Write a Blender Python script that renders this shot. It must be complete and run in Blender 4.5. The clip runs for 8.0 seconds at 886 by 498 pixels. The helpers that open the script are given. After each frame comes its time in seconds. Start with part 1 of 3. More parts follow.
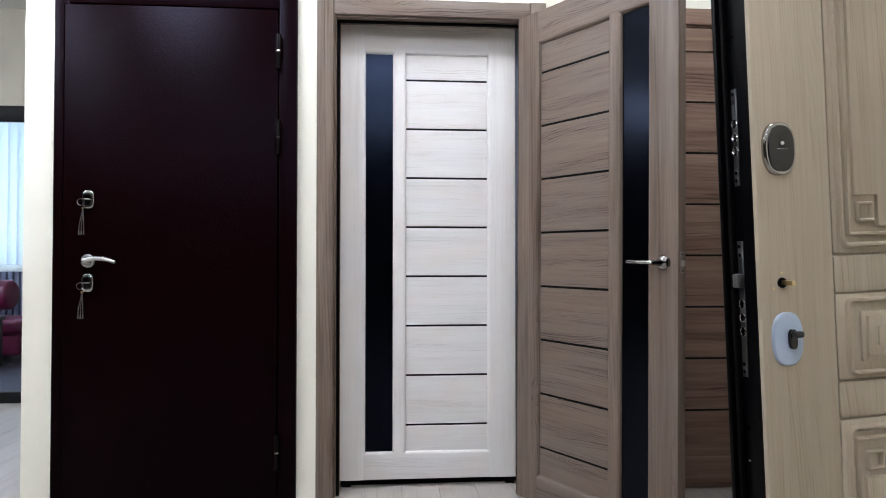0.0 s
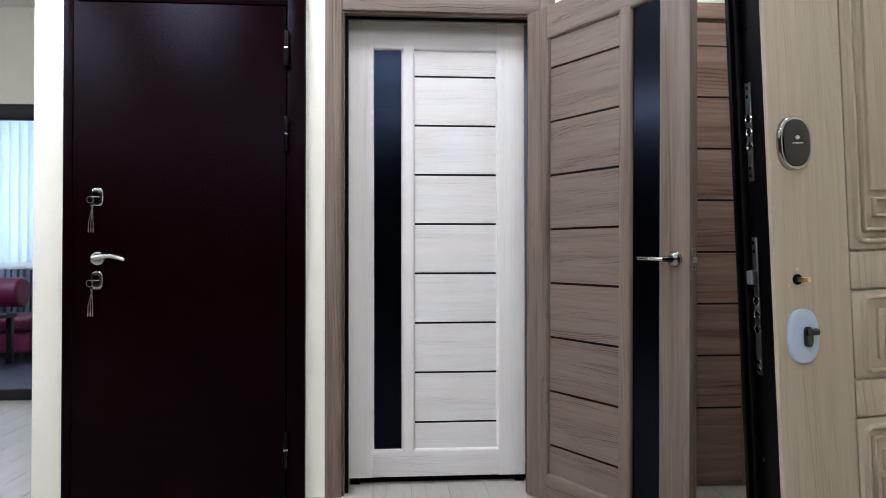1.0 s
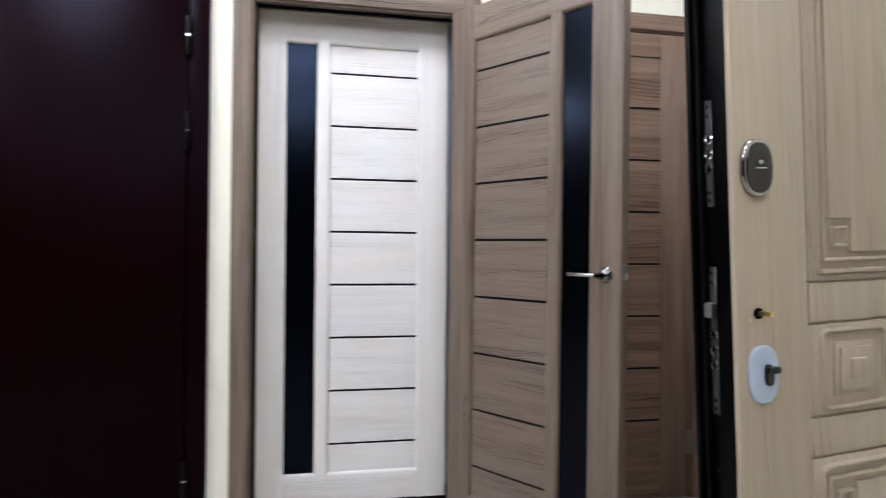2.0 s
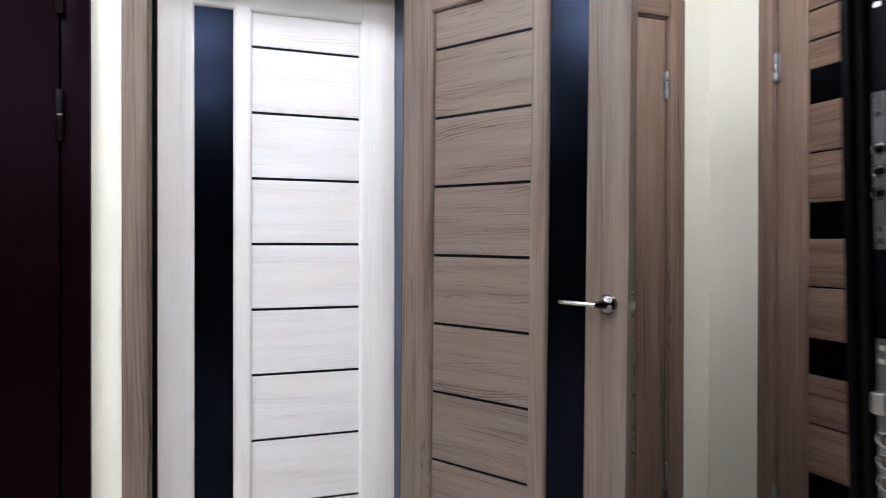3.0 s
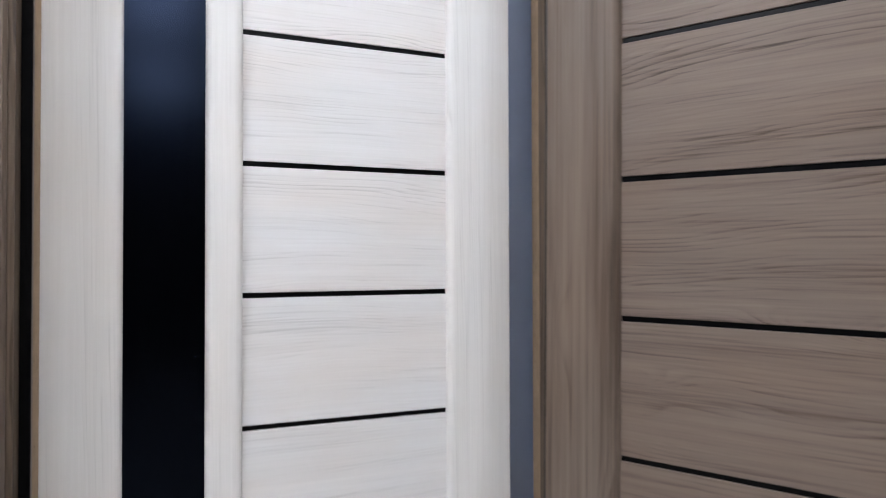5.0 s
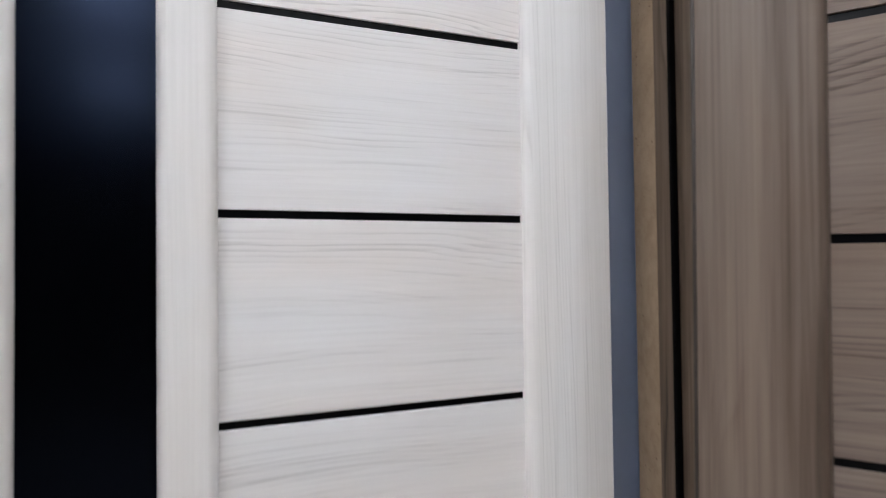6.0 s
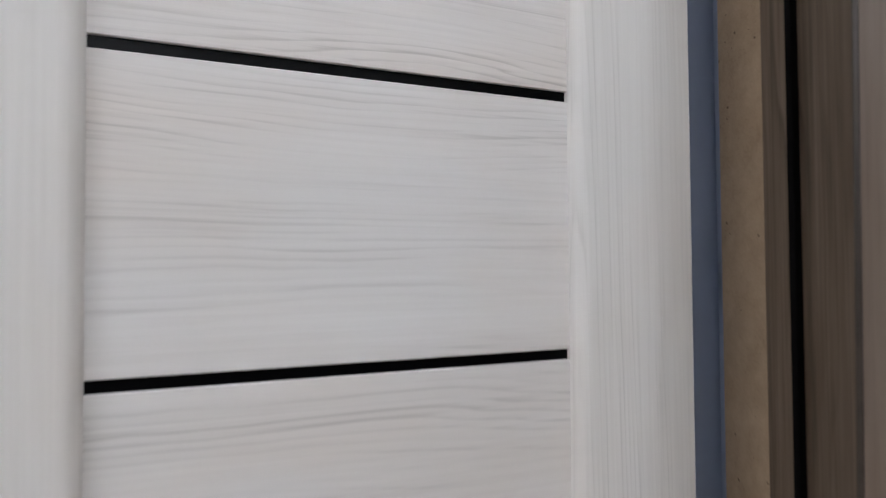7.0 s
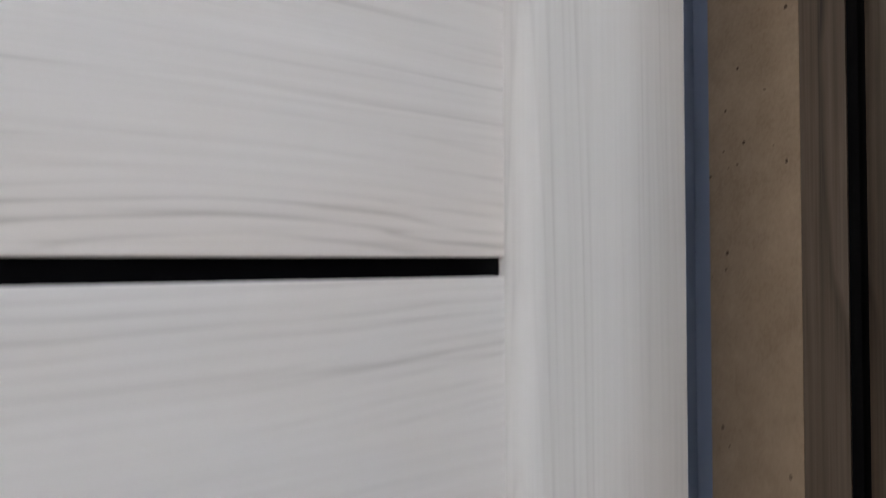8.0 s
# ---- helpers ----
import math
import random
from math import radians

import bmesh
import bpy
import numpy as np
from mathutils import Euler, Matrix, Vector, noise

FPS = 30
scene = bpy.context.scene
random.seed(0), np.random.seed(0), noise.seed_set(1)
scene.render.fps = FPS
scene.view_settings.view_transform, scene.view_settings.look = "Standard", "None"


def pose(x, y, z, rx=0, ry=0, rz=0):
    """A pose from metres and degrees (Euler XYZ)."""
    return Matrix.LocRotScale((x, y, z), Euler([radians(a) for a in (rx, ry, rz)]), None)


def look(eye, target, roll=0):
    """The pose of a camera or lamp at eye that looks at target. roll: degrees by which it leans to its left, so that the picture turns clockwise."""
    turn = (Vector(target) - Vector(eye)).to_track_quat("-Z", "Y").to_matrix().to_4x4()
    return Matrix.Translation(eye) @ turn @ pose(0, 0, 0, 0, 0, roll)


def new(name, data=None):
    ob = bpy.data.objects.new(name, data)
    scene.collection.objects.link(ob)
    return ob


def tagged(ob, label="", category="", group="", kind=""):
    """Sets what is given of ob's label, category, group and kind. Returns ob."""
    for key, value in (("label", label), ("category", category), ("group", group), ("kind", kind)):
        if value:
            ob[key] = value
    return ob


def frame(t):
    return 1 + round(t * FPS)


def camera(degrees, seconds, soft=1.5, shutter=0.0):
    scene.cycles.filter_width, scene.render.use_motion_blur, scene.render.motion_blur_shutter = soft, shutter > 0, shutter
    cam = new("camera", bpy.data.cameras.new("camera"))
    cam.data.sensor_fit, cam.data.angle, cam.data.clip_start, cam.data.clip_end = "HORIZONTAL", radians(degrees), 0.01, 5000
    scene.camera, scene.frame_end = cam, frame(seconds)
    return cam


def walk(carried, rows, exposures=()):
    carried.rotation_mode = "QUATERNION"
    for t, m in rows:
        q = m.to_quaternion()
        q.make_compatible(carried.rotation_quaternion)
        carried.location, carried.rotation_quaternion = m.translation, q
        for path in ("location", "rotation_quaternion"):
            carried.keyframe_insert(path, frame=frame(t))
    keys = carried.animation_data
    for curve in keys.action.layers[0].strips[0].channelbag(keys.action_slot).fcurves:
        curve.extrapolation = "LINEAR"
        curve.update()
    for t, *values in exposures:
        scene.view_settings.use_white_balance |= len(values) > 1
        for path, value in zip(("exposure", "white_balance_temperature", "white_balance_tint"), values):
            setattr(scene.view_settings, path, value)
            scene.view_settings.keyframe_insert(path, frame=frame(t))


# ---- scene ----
cam = camera(66.4, 8.0, soft=1.0, shutter=0.4)
PATH = [
    (0, (-0.079, -2.94, 0.979), (0.084, -0.947, 1.018), -0.0),
    (0.5, (-0.083, -2.946, 0.975), (0.053, -0.951, 1.009), -0.1),
    (1, (-0.081, -2.928, 0.979), (0.058, -0.933, 1.009), -0.1),
    (1.5, (-0.085, -2.865, 1.005), (0.075, -0.871, 1.025), 0.1),
    (2, (-0.115, -2.764, 1.033), (0.297, -0.807, 1.056), 0.4),
    (2.2, (-0.128, -2.689, 1.051), (0.435, -0.77, 1.07), 0.3),
    (3.3, (-0.174, -2.103, 1.136), (0.514, -0.225, 1.125), 0.1),
    (3.5, (-0.15, -1.986, 1.133), (0.502, -0.096, 1.141), 0.1),
    (4, (-0.166, -1.684, 1.152), (0.529, 0.191, 1.173), -0.2),
    (4.2, (-0.152, -1.559, 1.15), (0.573, 0.305, 1.173), -0.2),
    (5.3, (-0.118, -0.993, 1.217), (0.656, 0.851, 1.26), -0.2),
    (5.5, (-0.115, -0.907, 1.238), (0.67, 0.932, 1.294), -0.3),
    (6, (-0.08, -0.71, 1.29), (0.759, 1.104, 1.338), -0.7),
    (6.5, (-0.018, -0.57, 1.37), (0.819, 1.246, 1.403), -0.4),
    (7, (0.026, -0.466, 1.416), (0.862, 1.35, 1.474), -0.4),
    (7.5, (0.085, -0.352, 1.489), (0.97, 1.442, 1.525), -0.3),
    (8, (0.147, -0.237, 1.561), (1.326, 1.378, 1.598), -0.2),
]
EXPOSURES = [(0, 0.05, 6440, 10), (1.5, 0.02, 6440, 10), (2.2, 0.28, 6460, 10), (3.3, 0.33, 6430, 10), (4.2, 0.20, 6450, 10), (5.5, -0.12, 6580, 10), (6, -0.25, 6640, 10), (7, -0.68, 6720, 10), (8, -0.84, 6760, 10)]
walk(cam, [(t, look(eye, target, roll)) for t, eye, target, roll in PATH], EXPOSURES)

# ---- world, lamps ----
world = bpy.data.worlds.new("world")
scene.world = world
world.use_nodes = True
wn = world.node_tree.nodes
sky = wn.new("ShaderNodeTexSky")
sky.sky_type = "NISHITA"
sky.sun_disc = False
sky.sun_elevation = radians(35)
sky.sun_rotation = radians(200)
world.node_tree.links.new(sky.outputs[0], wn["Background"].inputs[0])
wn["Background"].inputs[1].default_value = 0.1

FLOOR = 0.015      # level of the finished floor
CEIL = 2.73        # level of the ceiling
WALL = -0.14       # front of the display wall
LAMP = 35.0        # strength of the ceiling panels

sky_lamp = bpy.data.lights.new("window_daylight", "AREA")
sky_lamp.shape, sky_lamp.size, sky_lamp.size_y = "RECTANGLE", 2.4, 2.2
sky_lamp.energy, sky_lamp.color = 62, (0.8, 0.9, 1.0)
window_light = new("window_daylight", sky_lamp)
window_light.matrix_world = look((-4.75, 5.7, 1.7), (-4.7, 0, 1.2))


# ---- materials ----
def mat(name):
    m = bpy.data.materials.new(name)
    m.use_nodes = True
    return m, m.node_tree.nodes, m.node_tree.links, m.node_tree.nodes["Principled BSDF"]


def val(nodes, links, op, a, b=None, c=None):
    n = nodes.new("ShaderNodeMath")
    n.operation = op
    for i, v in enumerate((a, b, c)):
        if v is None:
            continue
        if isinstance(v, (int, float)):
            n.inputs[i].default_value = v
        else:
            links.new(v, n.inputs[i])
    return n.outputs[0]


def coords(nodes, links, scale, shift=(17.0, 31.0, 23.0)):
    """Object coordinates, moved by the object's own random number and stretched."""
    tc, info = nodes.new("ShaderNodeTexCoord"), nodes.new("ShaderNodeObjectInfo")
    mul = nodes.new("ShaderNodeVectorMath")
    mul.operation = "SCALE"
    mul.inputs[0].default_value = shift
    links.new(info.outputs["Random"], mul.inputs["Scale"])
    add = nodes.new("ShaderNodeVectorMath")
    links.new(tc.outputs["Object"], add.inputs[0])
    links.new(mul.outputs[0], add.inputs[1])
    st = nodes.new("ShaderNodeVectorMath")
    st.operation = "MULTIPLY"
    links.new(add.outputs[0], st.inputs[0])
    st.inputs[1].default_value = scale
    return st.outputs[0]


def noise_tex(nodes, links, vec, scale, detail=4.0, rough=0.55, distortion=0.0):
    n = nodes.new("ShaderNodeTexNoise")
    n.inputs["Scale"].default_value = scale
    n.inputs["Detail"].default_value = detail
    n.inputs["Roughness"].default_value = rough
    n.inputs["Distortion"].default_value = distortion
    links.new(vec, n.inputs["Vector"])
    return n.outputs[0]


def ramp(nodes, links, fac, stops):
    n = nodes.new("ShaderNodeValToRGB")
    el = n.color_ramp.elements
    while len(el) < len(stops):
        el.new(0.5)
    for e, (p, c) in zip(el, stops):
        e.position, e.color = p, (*c, 1)
    links.new(fac, n.inputs[0])
    return n.outputs[0]


def relief(nodes, links, bsdf, height, strength, distance):
    b = nodes.new("ShaderNodeBump")
    b.inputs["Strength"].default_value = strength
    b.inputs["Distance"].default_value = distance
    links.new(height, b.inputs["Height"])
    links.new(b.outputs[0], bsdf.inputs["Normal"])


AXES = {"x": 0, "y": 1, "z": 2}


def stretched(grain, along, across):
    v = [across] * 3
    v[AXES[grain]] = along
    return tuple(v)


def wood(name, dark, mid, light, grain="x", rough=0.42, lines=110.0, warp=0.03, line_amount=0.3, fine=0.3, bump=0.08, eyes=0.0, patches=0.4, warm=0.5, straight=1.0):
    """A printed wood film: year rings with one sharp side that run along the grain and drift slowly,
    strong in some bands and faint in others, with fine streaks, pores and a warmer tint in places.
    lines: rings to the metre across the grain; warp: how far they wander, in metres."""
    m, nd, ln, b = mat(name)
    low = noise_tex(nd, ln, coords(nd, ln, stretched(grain, 1.5 * straight, 4.0)), 1.0, 1.5, 0.4)
    small = noise_tex(nd, ln, coords(nd, ln, stretched(grain, 7.0 * straight, 38.0), (9.0, 53.0, 29.0)), 1.0, 2.0, 0.5)
    streak = noise_tex(nd, ln, coords(nd, ln, stretched(grain, 3.0, 330.0)), 1.0, 3.0, 0.6)
    base = coords(nd, ln, (1, 1, 1), (3.0, 5.0, 7.0))
    dot = nd.new("ShaderNodeVectorMath")
    dot.operation = "DOT_PRODUCT"
    ln.new(base, dot.inputs[0])
    w = [1.0, 0.8, 1.0]
    w[AXES[grain]] = 0.02
    dot.inputs[1].default_value = w
    place = val(nd, ln, "MULTIPLY_ADD", val(nd, ln, "SUBTRACT", low, 0.5), warp * 4.0, dot.outputs["Value"])
    place = val(nd, ln, "MULTIPLY_ADD", val(nd, ln, "SUBTRACT", small, 0.5), 0.011, place)
    if eyes:
        vor = nd.new("ShaderNodeTexVoronoi")
        vor.inputs["Scale"].default_value = 0.5
        ln.new(coords(nd, ln, stretched(grain, 5.0, 22.0), (41.0, 13.0, 57.0)), vor.inputs["Vector"])
        near = val(nd, ln, "MAXIMUM", val(nd, ln, "SUBTRACT", 1.0, val(nd, ln, "DIVIDE", vor.outputs[0], 0.34)), 0.0)
        place = val(nd, ln, "MULTIPLY_ADD", val(nd, ln, "MULTIPLY", near, near), eyes, place)
    phase = val(nd, ln, "MULTIPLY_ADD", val(nd, ln, "SUBTRACT", streak, 0.5), 0.5, val(nd, ln, "MULTIPLY", place, lines))
    tooth = val(nd, ln, "FRACT", phase)
    up = val(nd, ln, "MINIMUM", val(nd, ln, "MULTIPLY", tooth, 6.0), 1.0)
    rings = val(nd, ln, "MULTIPLY", up, val(nd, ln, "POWER", val(nd, ln, "SUBTRACT", 1.0, tooth), 2.2))
    own = nd.new("ShaderNodeTexWhiteNoise")
    own.noise_dimensions = "1D"
    ln.new(val(nd, ln, "FLOOR", phase), own.inputs["W"])
    rings = val(nd, ln, "MULTIPLY", rings, val(nd, ln, "MULTIPLY_ADD", val(nd, ln, "POWER", own.outputs["Value"], 1.6), 0.9, 0.32))
    band = noise_tex(nd, ln, coords(nd, ln, stretched(grain, 1.6, 17.0), (5.0, 71.0, 37.0)), 1.0, 3.0, 0.6)
    band = val(nd, ln, "MAXIMUM", val(nd, ln, "MULTIPLY", val(nd, ln, "SUBTRACT", band, 0.38), 4.2), 0.06)
    rings = val(nd, ln, "MULTIPLY", rings, band)
    broad = noise_tex(nd, ln, coords(nd, ln, stretched(grain, 1.0, 24.0)), 1.0, 4.0, 0.6, 0.3)
    fibre = noise_tex(nd, ln, coords(nd, ln, stretched(grain, 5.0, 120.0), (23.0, 7.0, 67.0)), 1.0, 3.0, 0.6, 0.2)
    streak = val(nd, ln, "MULTIPLY_ADD", val(nd, ln, "SUBTRACT", fibre, 0.5), 0.8, streak)
    total = val(nd, ln, "ADD", val(nd, ln, "MULTIPLY", val(nd, ln, "SUBTRACT", streak, 0.5), fine),
                val(nd, ln, "MULTIPLY", val(nd, ln, "SUBTRACT", broad, 0.5), patches))
    total = val(nd, ln, "SUBTRACT", val(nd, ln, "ADD", total, 0.58), val(nd, ln, "MULTIPLY", rings, line_amount))
    col = ramp(nd, ln, total, [(0.2, dark), (0.5, mid), (0.78, light)])
    tint = ramp(nd, ln, noise_tex(nd, ln, coords(nd, ln, stretched(grain, 3.5, 9.0), (61.0, 19.0, 43.0)), 1.0, 3.0, 0.55),
                [(0.35, (1.0, 1.0, 1.0)), (0.68, (1.0, 1.0 - 0.055 * warm, 1.0 - 0.10 * warm))])
    mix = nd.new("ShaderNodeMix")
    mix.data_type, mix.blend_type = "RGBA", "MULTIPLY"
    mix.inputs[0].default_value = 1.0
    ln.new(col, mix.inputs[6])
    ln.new(tint, mix.inputs[7])
    ln.new(mix.outputs[2], b.inputs["Base Color"])
    ln.new(val(nd, ln, "MULTIPLY_ADD", streak, 0.12, rough - 0.06), b.inputs["Roughness"])
    b.inputs["Specular IOR Level"].default_value = 0.25
    relief(nd, ln, b, val(nd, ln, "SUBTRACT", streak, val(nd, ln, "MULTIPLY", rings, 0.6)), bump, 0.002)
    return m


def plain(name, colour, rough=0.5, metal=0.0, var=0.12, scale=30.0, bump=0.0, bump_scale=200.0, spec=0.5):
    m, nd, ln, b = mat(name)
    v = coords(nd, ln, (1, 1, 1))
    n = val(nd, ln, "ADD", val(nd, ln, "MULTIPLY", noise_tex(nd, ln, v, scale, 5.0, 0.6), 0.6),
            val(nd, ln, "MULTIPLY", noise_tex(nd, ln, v, scale * 0.12, 3.0, 0.5), 0.4))
    lo = tuple(c * (1 - var) for c in colour)
    hi = tuple(min(1.0, c * (1 + var)) for c in colour)
    ln.new(ramp(nd, ln, n, [(0.3, lo), (0.7, hi)]), b.inputs["Base Color"])
    b.inputs["Roughness"].default_value = rough
    b.inputs["Metallic"].default_value = metal
    b.inputs["Specular IOR Level"].default_value = spec
    if bump:
        relief(nd, ln, b, noise_tex(nd, ln, v, bump_scale, 2.0, 0.5), bump, 0.002)
    return m


def wallpaper():
    """Cream paper with a fine embossed weave of slanting threads."""
    m, nd, ln, b = mat("wallpaper_cream")
    v = coords(nd, ln, (1, 1, 1), (0, 0, 0))
    big = noise_tex(nd, ln, v, 2.5, 4.0, 0.55)
    ln.new(ramp(nd, ln, big, [(0.3, (0.76, 0.73, 0.615)), (0.7, (0.81, 0.78, 0.67))]), b.inputs["Base Color"])
    b.inputs["Roughness"].default_value = 0.75
    hs = []
    for ang in (35, -35):
        w = nd.new("ShaderNodeTexWave")
        w.inputs["Scale"].default_value = 55.0
        w.inputs["Distortion"].default_value = 2.5
        w.inputs["Detail"].default_value = 2.0
        r = nd.new("ShaderNodeMapping")
        r.inputs["Rotation"].default_value = (0, radians(ang), radians(ang))
        ln.new(v, r.inputs["Vector"])
        ln.new(r.outputs[0], w.inputs["Vector"])
        hs.append(w.outputs[1])
    relief(nd, ln, b, val(nd, ln, "MAXIMUM", hs[0], hs[1]), 0.28, 0.0015)
    return m


def powder():
    """Dark maroon powder coat with a pebbled skin."""
    m, nd, ln, b = mat("powder_coat_maroon")
    v = coords(nd, ln, (1, 1, 1), (0, 0, 0))
    n = noise_tex(nd, ln, v, 6.0, 4.0, 0.6)
    ln.new(ramp(nd, ln, n, [(0.3, (0.0026, 0.0002, 0.0002)), (0.7, (0.0037, 0.0003, 0.0003))]), b.inputs["Base Color"])
    b.inputs["Roughness"].default_value = 0.33
    b.inputs["Specular IOR Level"].default_value = 0.046
    b.inputs["Specular Tint"].default_value = (0.66, 0.66, 1.0, 1)
    vor = nd.new("ShaderNodeTexVoronoi")
    vor.inputs["Scale"].default_value = 210.0
    ln.new(v, vor.inputs["Vector"])
    relief(nd, ln, b, val(nd, ln, "ADD", vor.outputs[0], noise_tex(nd, ln, v, 120.0, 2.0, 0.5)), 0.36, 0.0012)
    return m


def dark_glass():
    m, nd, ln, b = mat("black_lacquered_glass")
    v = coords(nd, ln, (1, 1, 1))
    n = noise_tex(nd, ln, v, 3.0, 3.0, 0.5)
    ln.new(ramp(nd, ln, n, [(0.3, (0.0002, 0.0002, 0.0003)), (0.7, (0.0004, 0.0004, 0.0005))]), b.inputs["Base Color"])
    ln.new(val(nd, ln, "MULTIPLY_ADD", n, 0.05, 0.17), b.inputs["Roughness"])
    b.inputs["IOR"].default_value = 1.25
    b.inputs["Specular Tint"].default_value = (0.42, 0.58, 1.0, 1)
    return m


def fibreboard():
    """Raw board with blotches, scattered dark pits and fibre fluff."""
    m, nd, ln, b = mat("raw_fibreboard")
    v = coords(nd, ln, (1, 1, 1), (0, 0, 0))
    n = val(nd, ln, "ADD", val(nd, ln, "MULTIPLY", noise_tex(nd, ln, v, 45.0, 6.0, 0.65), 0.45),
            val(nd, ln, "MULTIPLY", noise_tex(nd, ln, v, 9.0, 3.0, 0.5), 0.25))
    n = val(nd, ln, "MULTIPLY_ADD", noise_tex(nd, ln, v, 420.0, 3.0, 0.7), 0.30, n)
    vor = nd.new("ShaderNodeTexVoronoi")
    vor.inputs["Scale"].default_value = 85.0
    ln.new(v, vor.inputs["Vector"])
    gate = val(nd, ln, "GREATER_THAN", noise_tex(nd, ln, v, 60.0, 1.0, 0.5), 0.52)
    pit = val(nd, ln, "MULTIPLY", val(nd, ln, "LESS_THAN", vor.outputs[0], 0.11), gate)
    n = val(nd, ln, "SUBTRACT", n, val(nd, ln, "MULTIPLY", pit, 0.4))
    ln.new(ramp(nd, ln, n, [(0.1, (0.085, 0.056, 0.035)), (0.38, (0.285, 0.200, 0.128)), (0.62, (0.40, 0.292, 0.195))]), b.inputs["Base Color"])
    b.inputs["Roughness"].default_value = 0.9
    b.inputs["Specular IOR Level"].default_value = 0.15
    relief(nd, ln, b, n, 0.4, 0.002)
    return m


def emitter(name, colour, strength):
    m, nd, ln, b = mat(name)
    b.inputs["Base Color"].default_value = (0.8, 0.8, 0.8, 1)
    b.inputs["Emission Color"].default_value = (*colour, 1)
    b.inputs["Emission Strength"].default_value = strength
    return m


def clear_glass():
    m, nd, ln, b = mat("clear_pane")
    b.inputs["Base Color"].default_value = (0.85, 0.9, 0.95, 1)
    b.inputs["Transmission Weight"].default_value = 1.0
    b.inputs["Roughness"].default_value = 0.01
    b.inputs["IOR"].default_value = 1.1
    return m


def blind_fabric():
    m, nd, ln, b = mat("blind_fabric")
    b.inputs["Base Color"].default_value = (0.8, 0.82, 0.84, 1)
    b.inputs["Roughness"].default_value = 0.8
    v = coords(nd, ln, (1, 1, 1))
    relief(nd, ln, b, noise_tex(nd, ln, v, 300.0, 2.0, 0.5), 0.2, 0.001)
    tr = nd.new("ShaderNodeBsdfTranslucent")
    tr.inputs[0].default_value = (0.8, 0.86, 0.92, 1)
    mix = nd.new("ShaderNodeMixShader")
    mix.inputs[0].default_value = 0.6
    ln.new(b.outputs[0], mix.inputs[1])
    ln.new(tr.outputs[0], mix.inputs[2])
    ln.new(mix.outputs[0], nd["Material Output"].inputs[0])
    return m


WHITE_H = wood("bleached_ash_film_across", (0.45, 0.43, 0.41), (0.69, 0.672, 0.652), (0.765, 0.750, 0.733), "x", 0.55, 165.0, 0.035, 0.33, 0.37, 0.05, patches=0.48, warm=0.8)
WHITE_V = wood("bleached_ash_film_upright", (0.48, 0.458, 0.43), (0.69, 0.67, 0.64), (0.765, 0.748, 0.72), "z", 0.55, 210.0, 0.010, 0.22, 0.30, 0.05, patches=0.38, warm=0.6, straight=0.4)
TAUPE_H = wood("grey_walnut_film_across", (0.046, 0.031, 0.023), (0.160, 0.122, 0.099), (0.206, 0.161, 0.132), "x", 0.42, 120.0, 0.045, 0.48, 0.46, 0.08, eyes=0.055, patches=0.55, warm=1.0)
TAUPE_V = wood("grey_walnut_film_upright", (0.062, 0.044, 0.033), (0.140, 0.106, 0.083), (0.194, 0.152, 0.123), "z", 0.42, 70.0, 0.020, 0.45, 0.45, 0.1, eyes=0.04, patches=1.0, warm=1.0, straight=0.4)
BROWN_H = wood("brown_walnut_film_across", (0.058, 0.033, 0.022), (0.178, 0.112, 0.081), (0.262, 0.178, 0.136), "x", 0.45, 60.0, 0.03, 0.4, 0.3, 0.1, patches=1.0)
BROWN_V = wood("brown_walnut_film_upright", (0.085, 0.052, 0.038), (0.185, 0.121, 0.089), (0.245, 0.172, 0.132), "z", 0.45, 60.0, 0.02, 0.45, 0.45, 0.1, eyes=0.05, patches=0.85, straight=0.5)
BEIGE_V = wood("beige_ash_film_upright", (0.200, 0.158, 0.110), (0.368, 0.307, 0.225), (0.436, 0.371, 0.283), "z", 0.42, 150.0, 0.040, 0.40, 0.36, 0.1, patches=0.40, warm=0.6, straight=0.6)
# brown film with the shade inside the frame put into its colour
WALNUT_SHADED_V = wood("walnut_film_shaded_upright", (0.030, 0.020, 0.014), (0.100, 0.071, 0.049), (0.155, 0.115, 0.084), "z", 0.45, 110.0, 0.03, 0.7, 0.6, 0.1, eyes=0.04, patches=0.6)
PLANK = wood("pale_laminate", (0.28, 0.25, 0.215), (0.40, 0.368, 0.328), (0.47, 0.44, 0.40), "z", 0.32, 70.0, 0.04, 0.3, 0.35, 0.06)
PLANK_Y = wood("pale_laminate_field", (0.28, 0.25, 0.215), (0.40, 0.368, 0.328), (0.47, 0.44, 0.40), "y", 0.32, 70.0, 0.04, 0.3, 0.35, 0.06)
PAPER = wallpaper()
POWDER = powder()
BLACK_GLASS = dark_glass()
SLOT = plain("black_insert", (0.0012, 0.0012, 0.0015), 0.3, var=0.2, spec=0.12)
CHROME = plain("polished_chrome", (0.6, 0.59, 0.575), 0.09, 1.0, 0.05)
PLATE_STEEL = plain("dull_plate_steel", (0.12, 0.12, 0.118), 0.35, 1.0, 0.12)
STEEL = plain("brushed_steel", (0.55, 0.54, 0.52), 0.3, 1.0, 0.1)
# cover face mirror, its reflected dim room put into the colour
COVER_MIRROR_DARK = plain("darkened_mirror_chrome", (0.055, 0.052, 0.05), 0.06, 1.0, 0.1)
HINGE_BLACK = plain("dark_hinge_paint", (0.003, 0.0016, 0.002), 0.3, 0.0, 0.2, 20.0, 0.1, 150.0, 0.1)
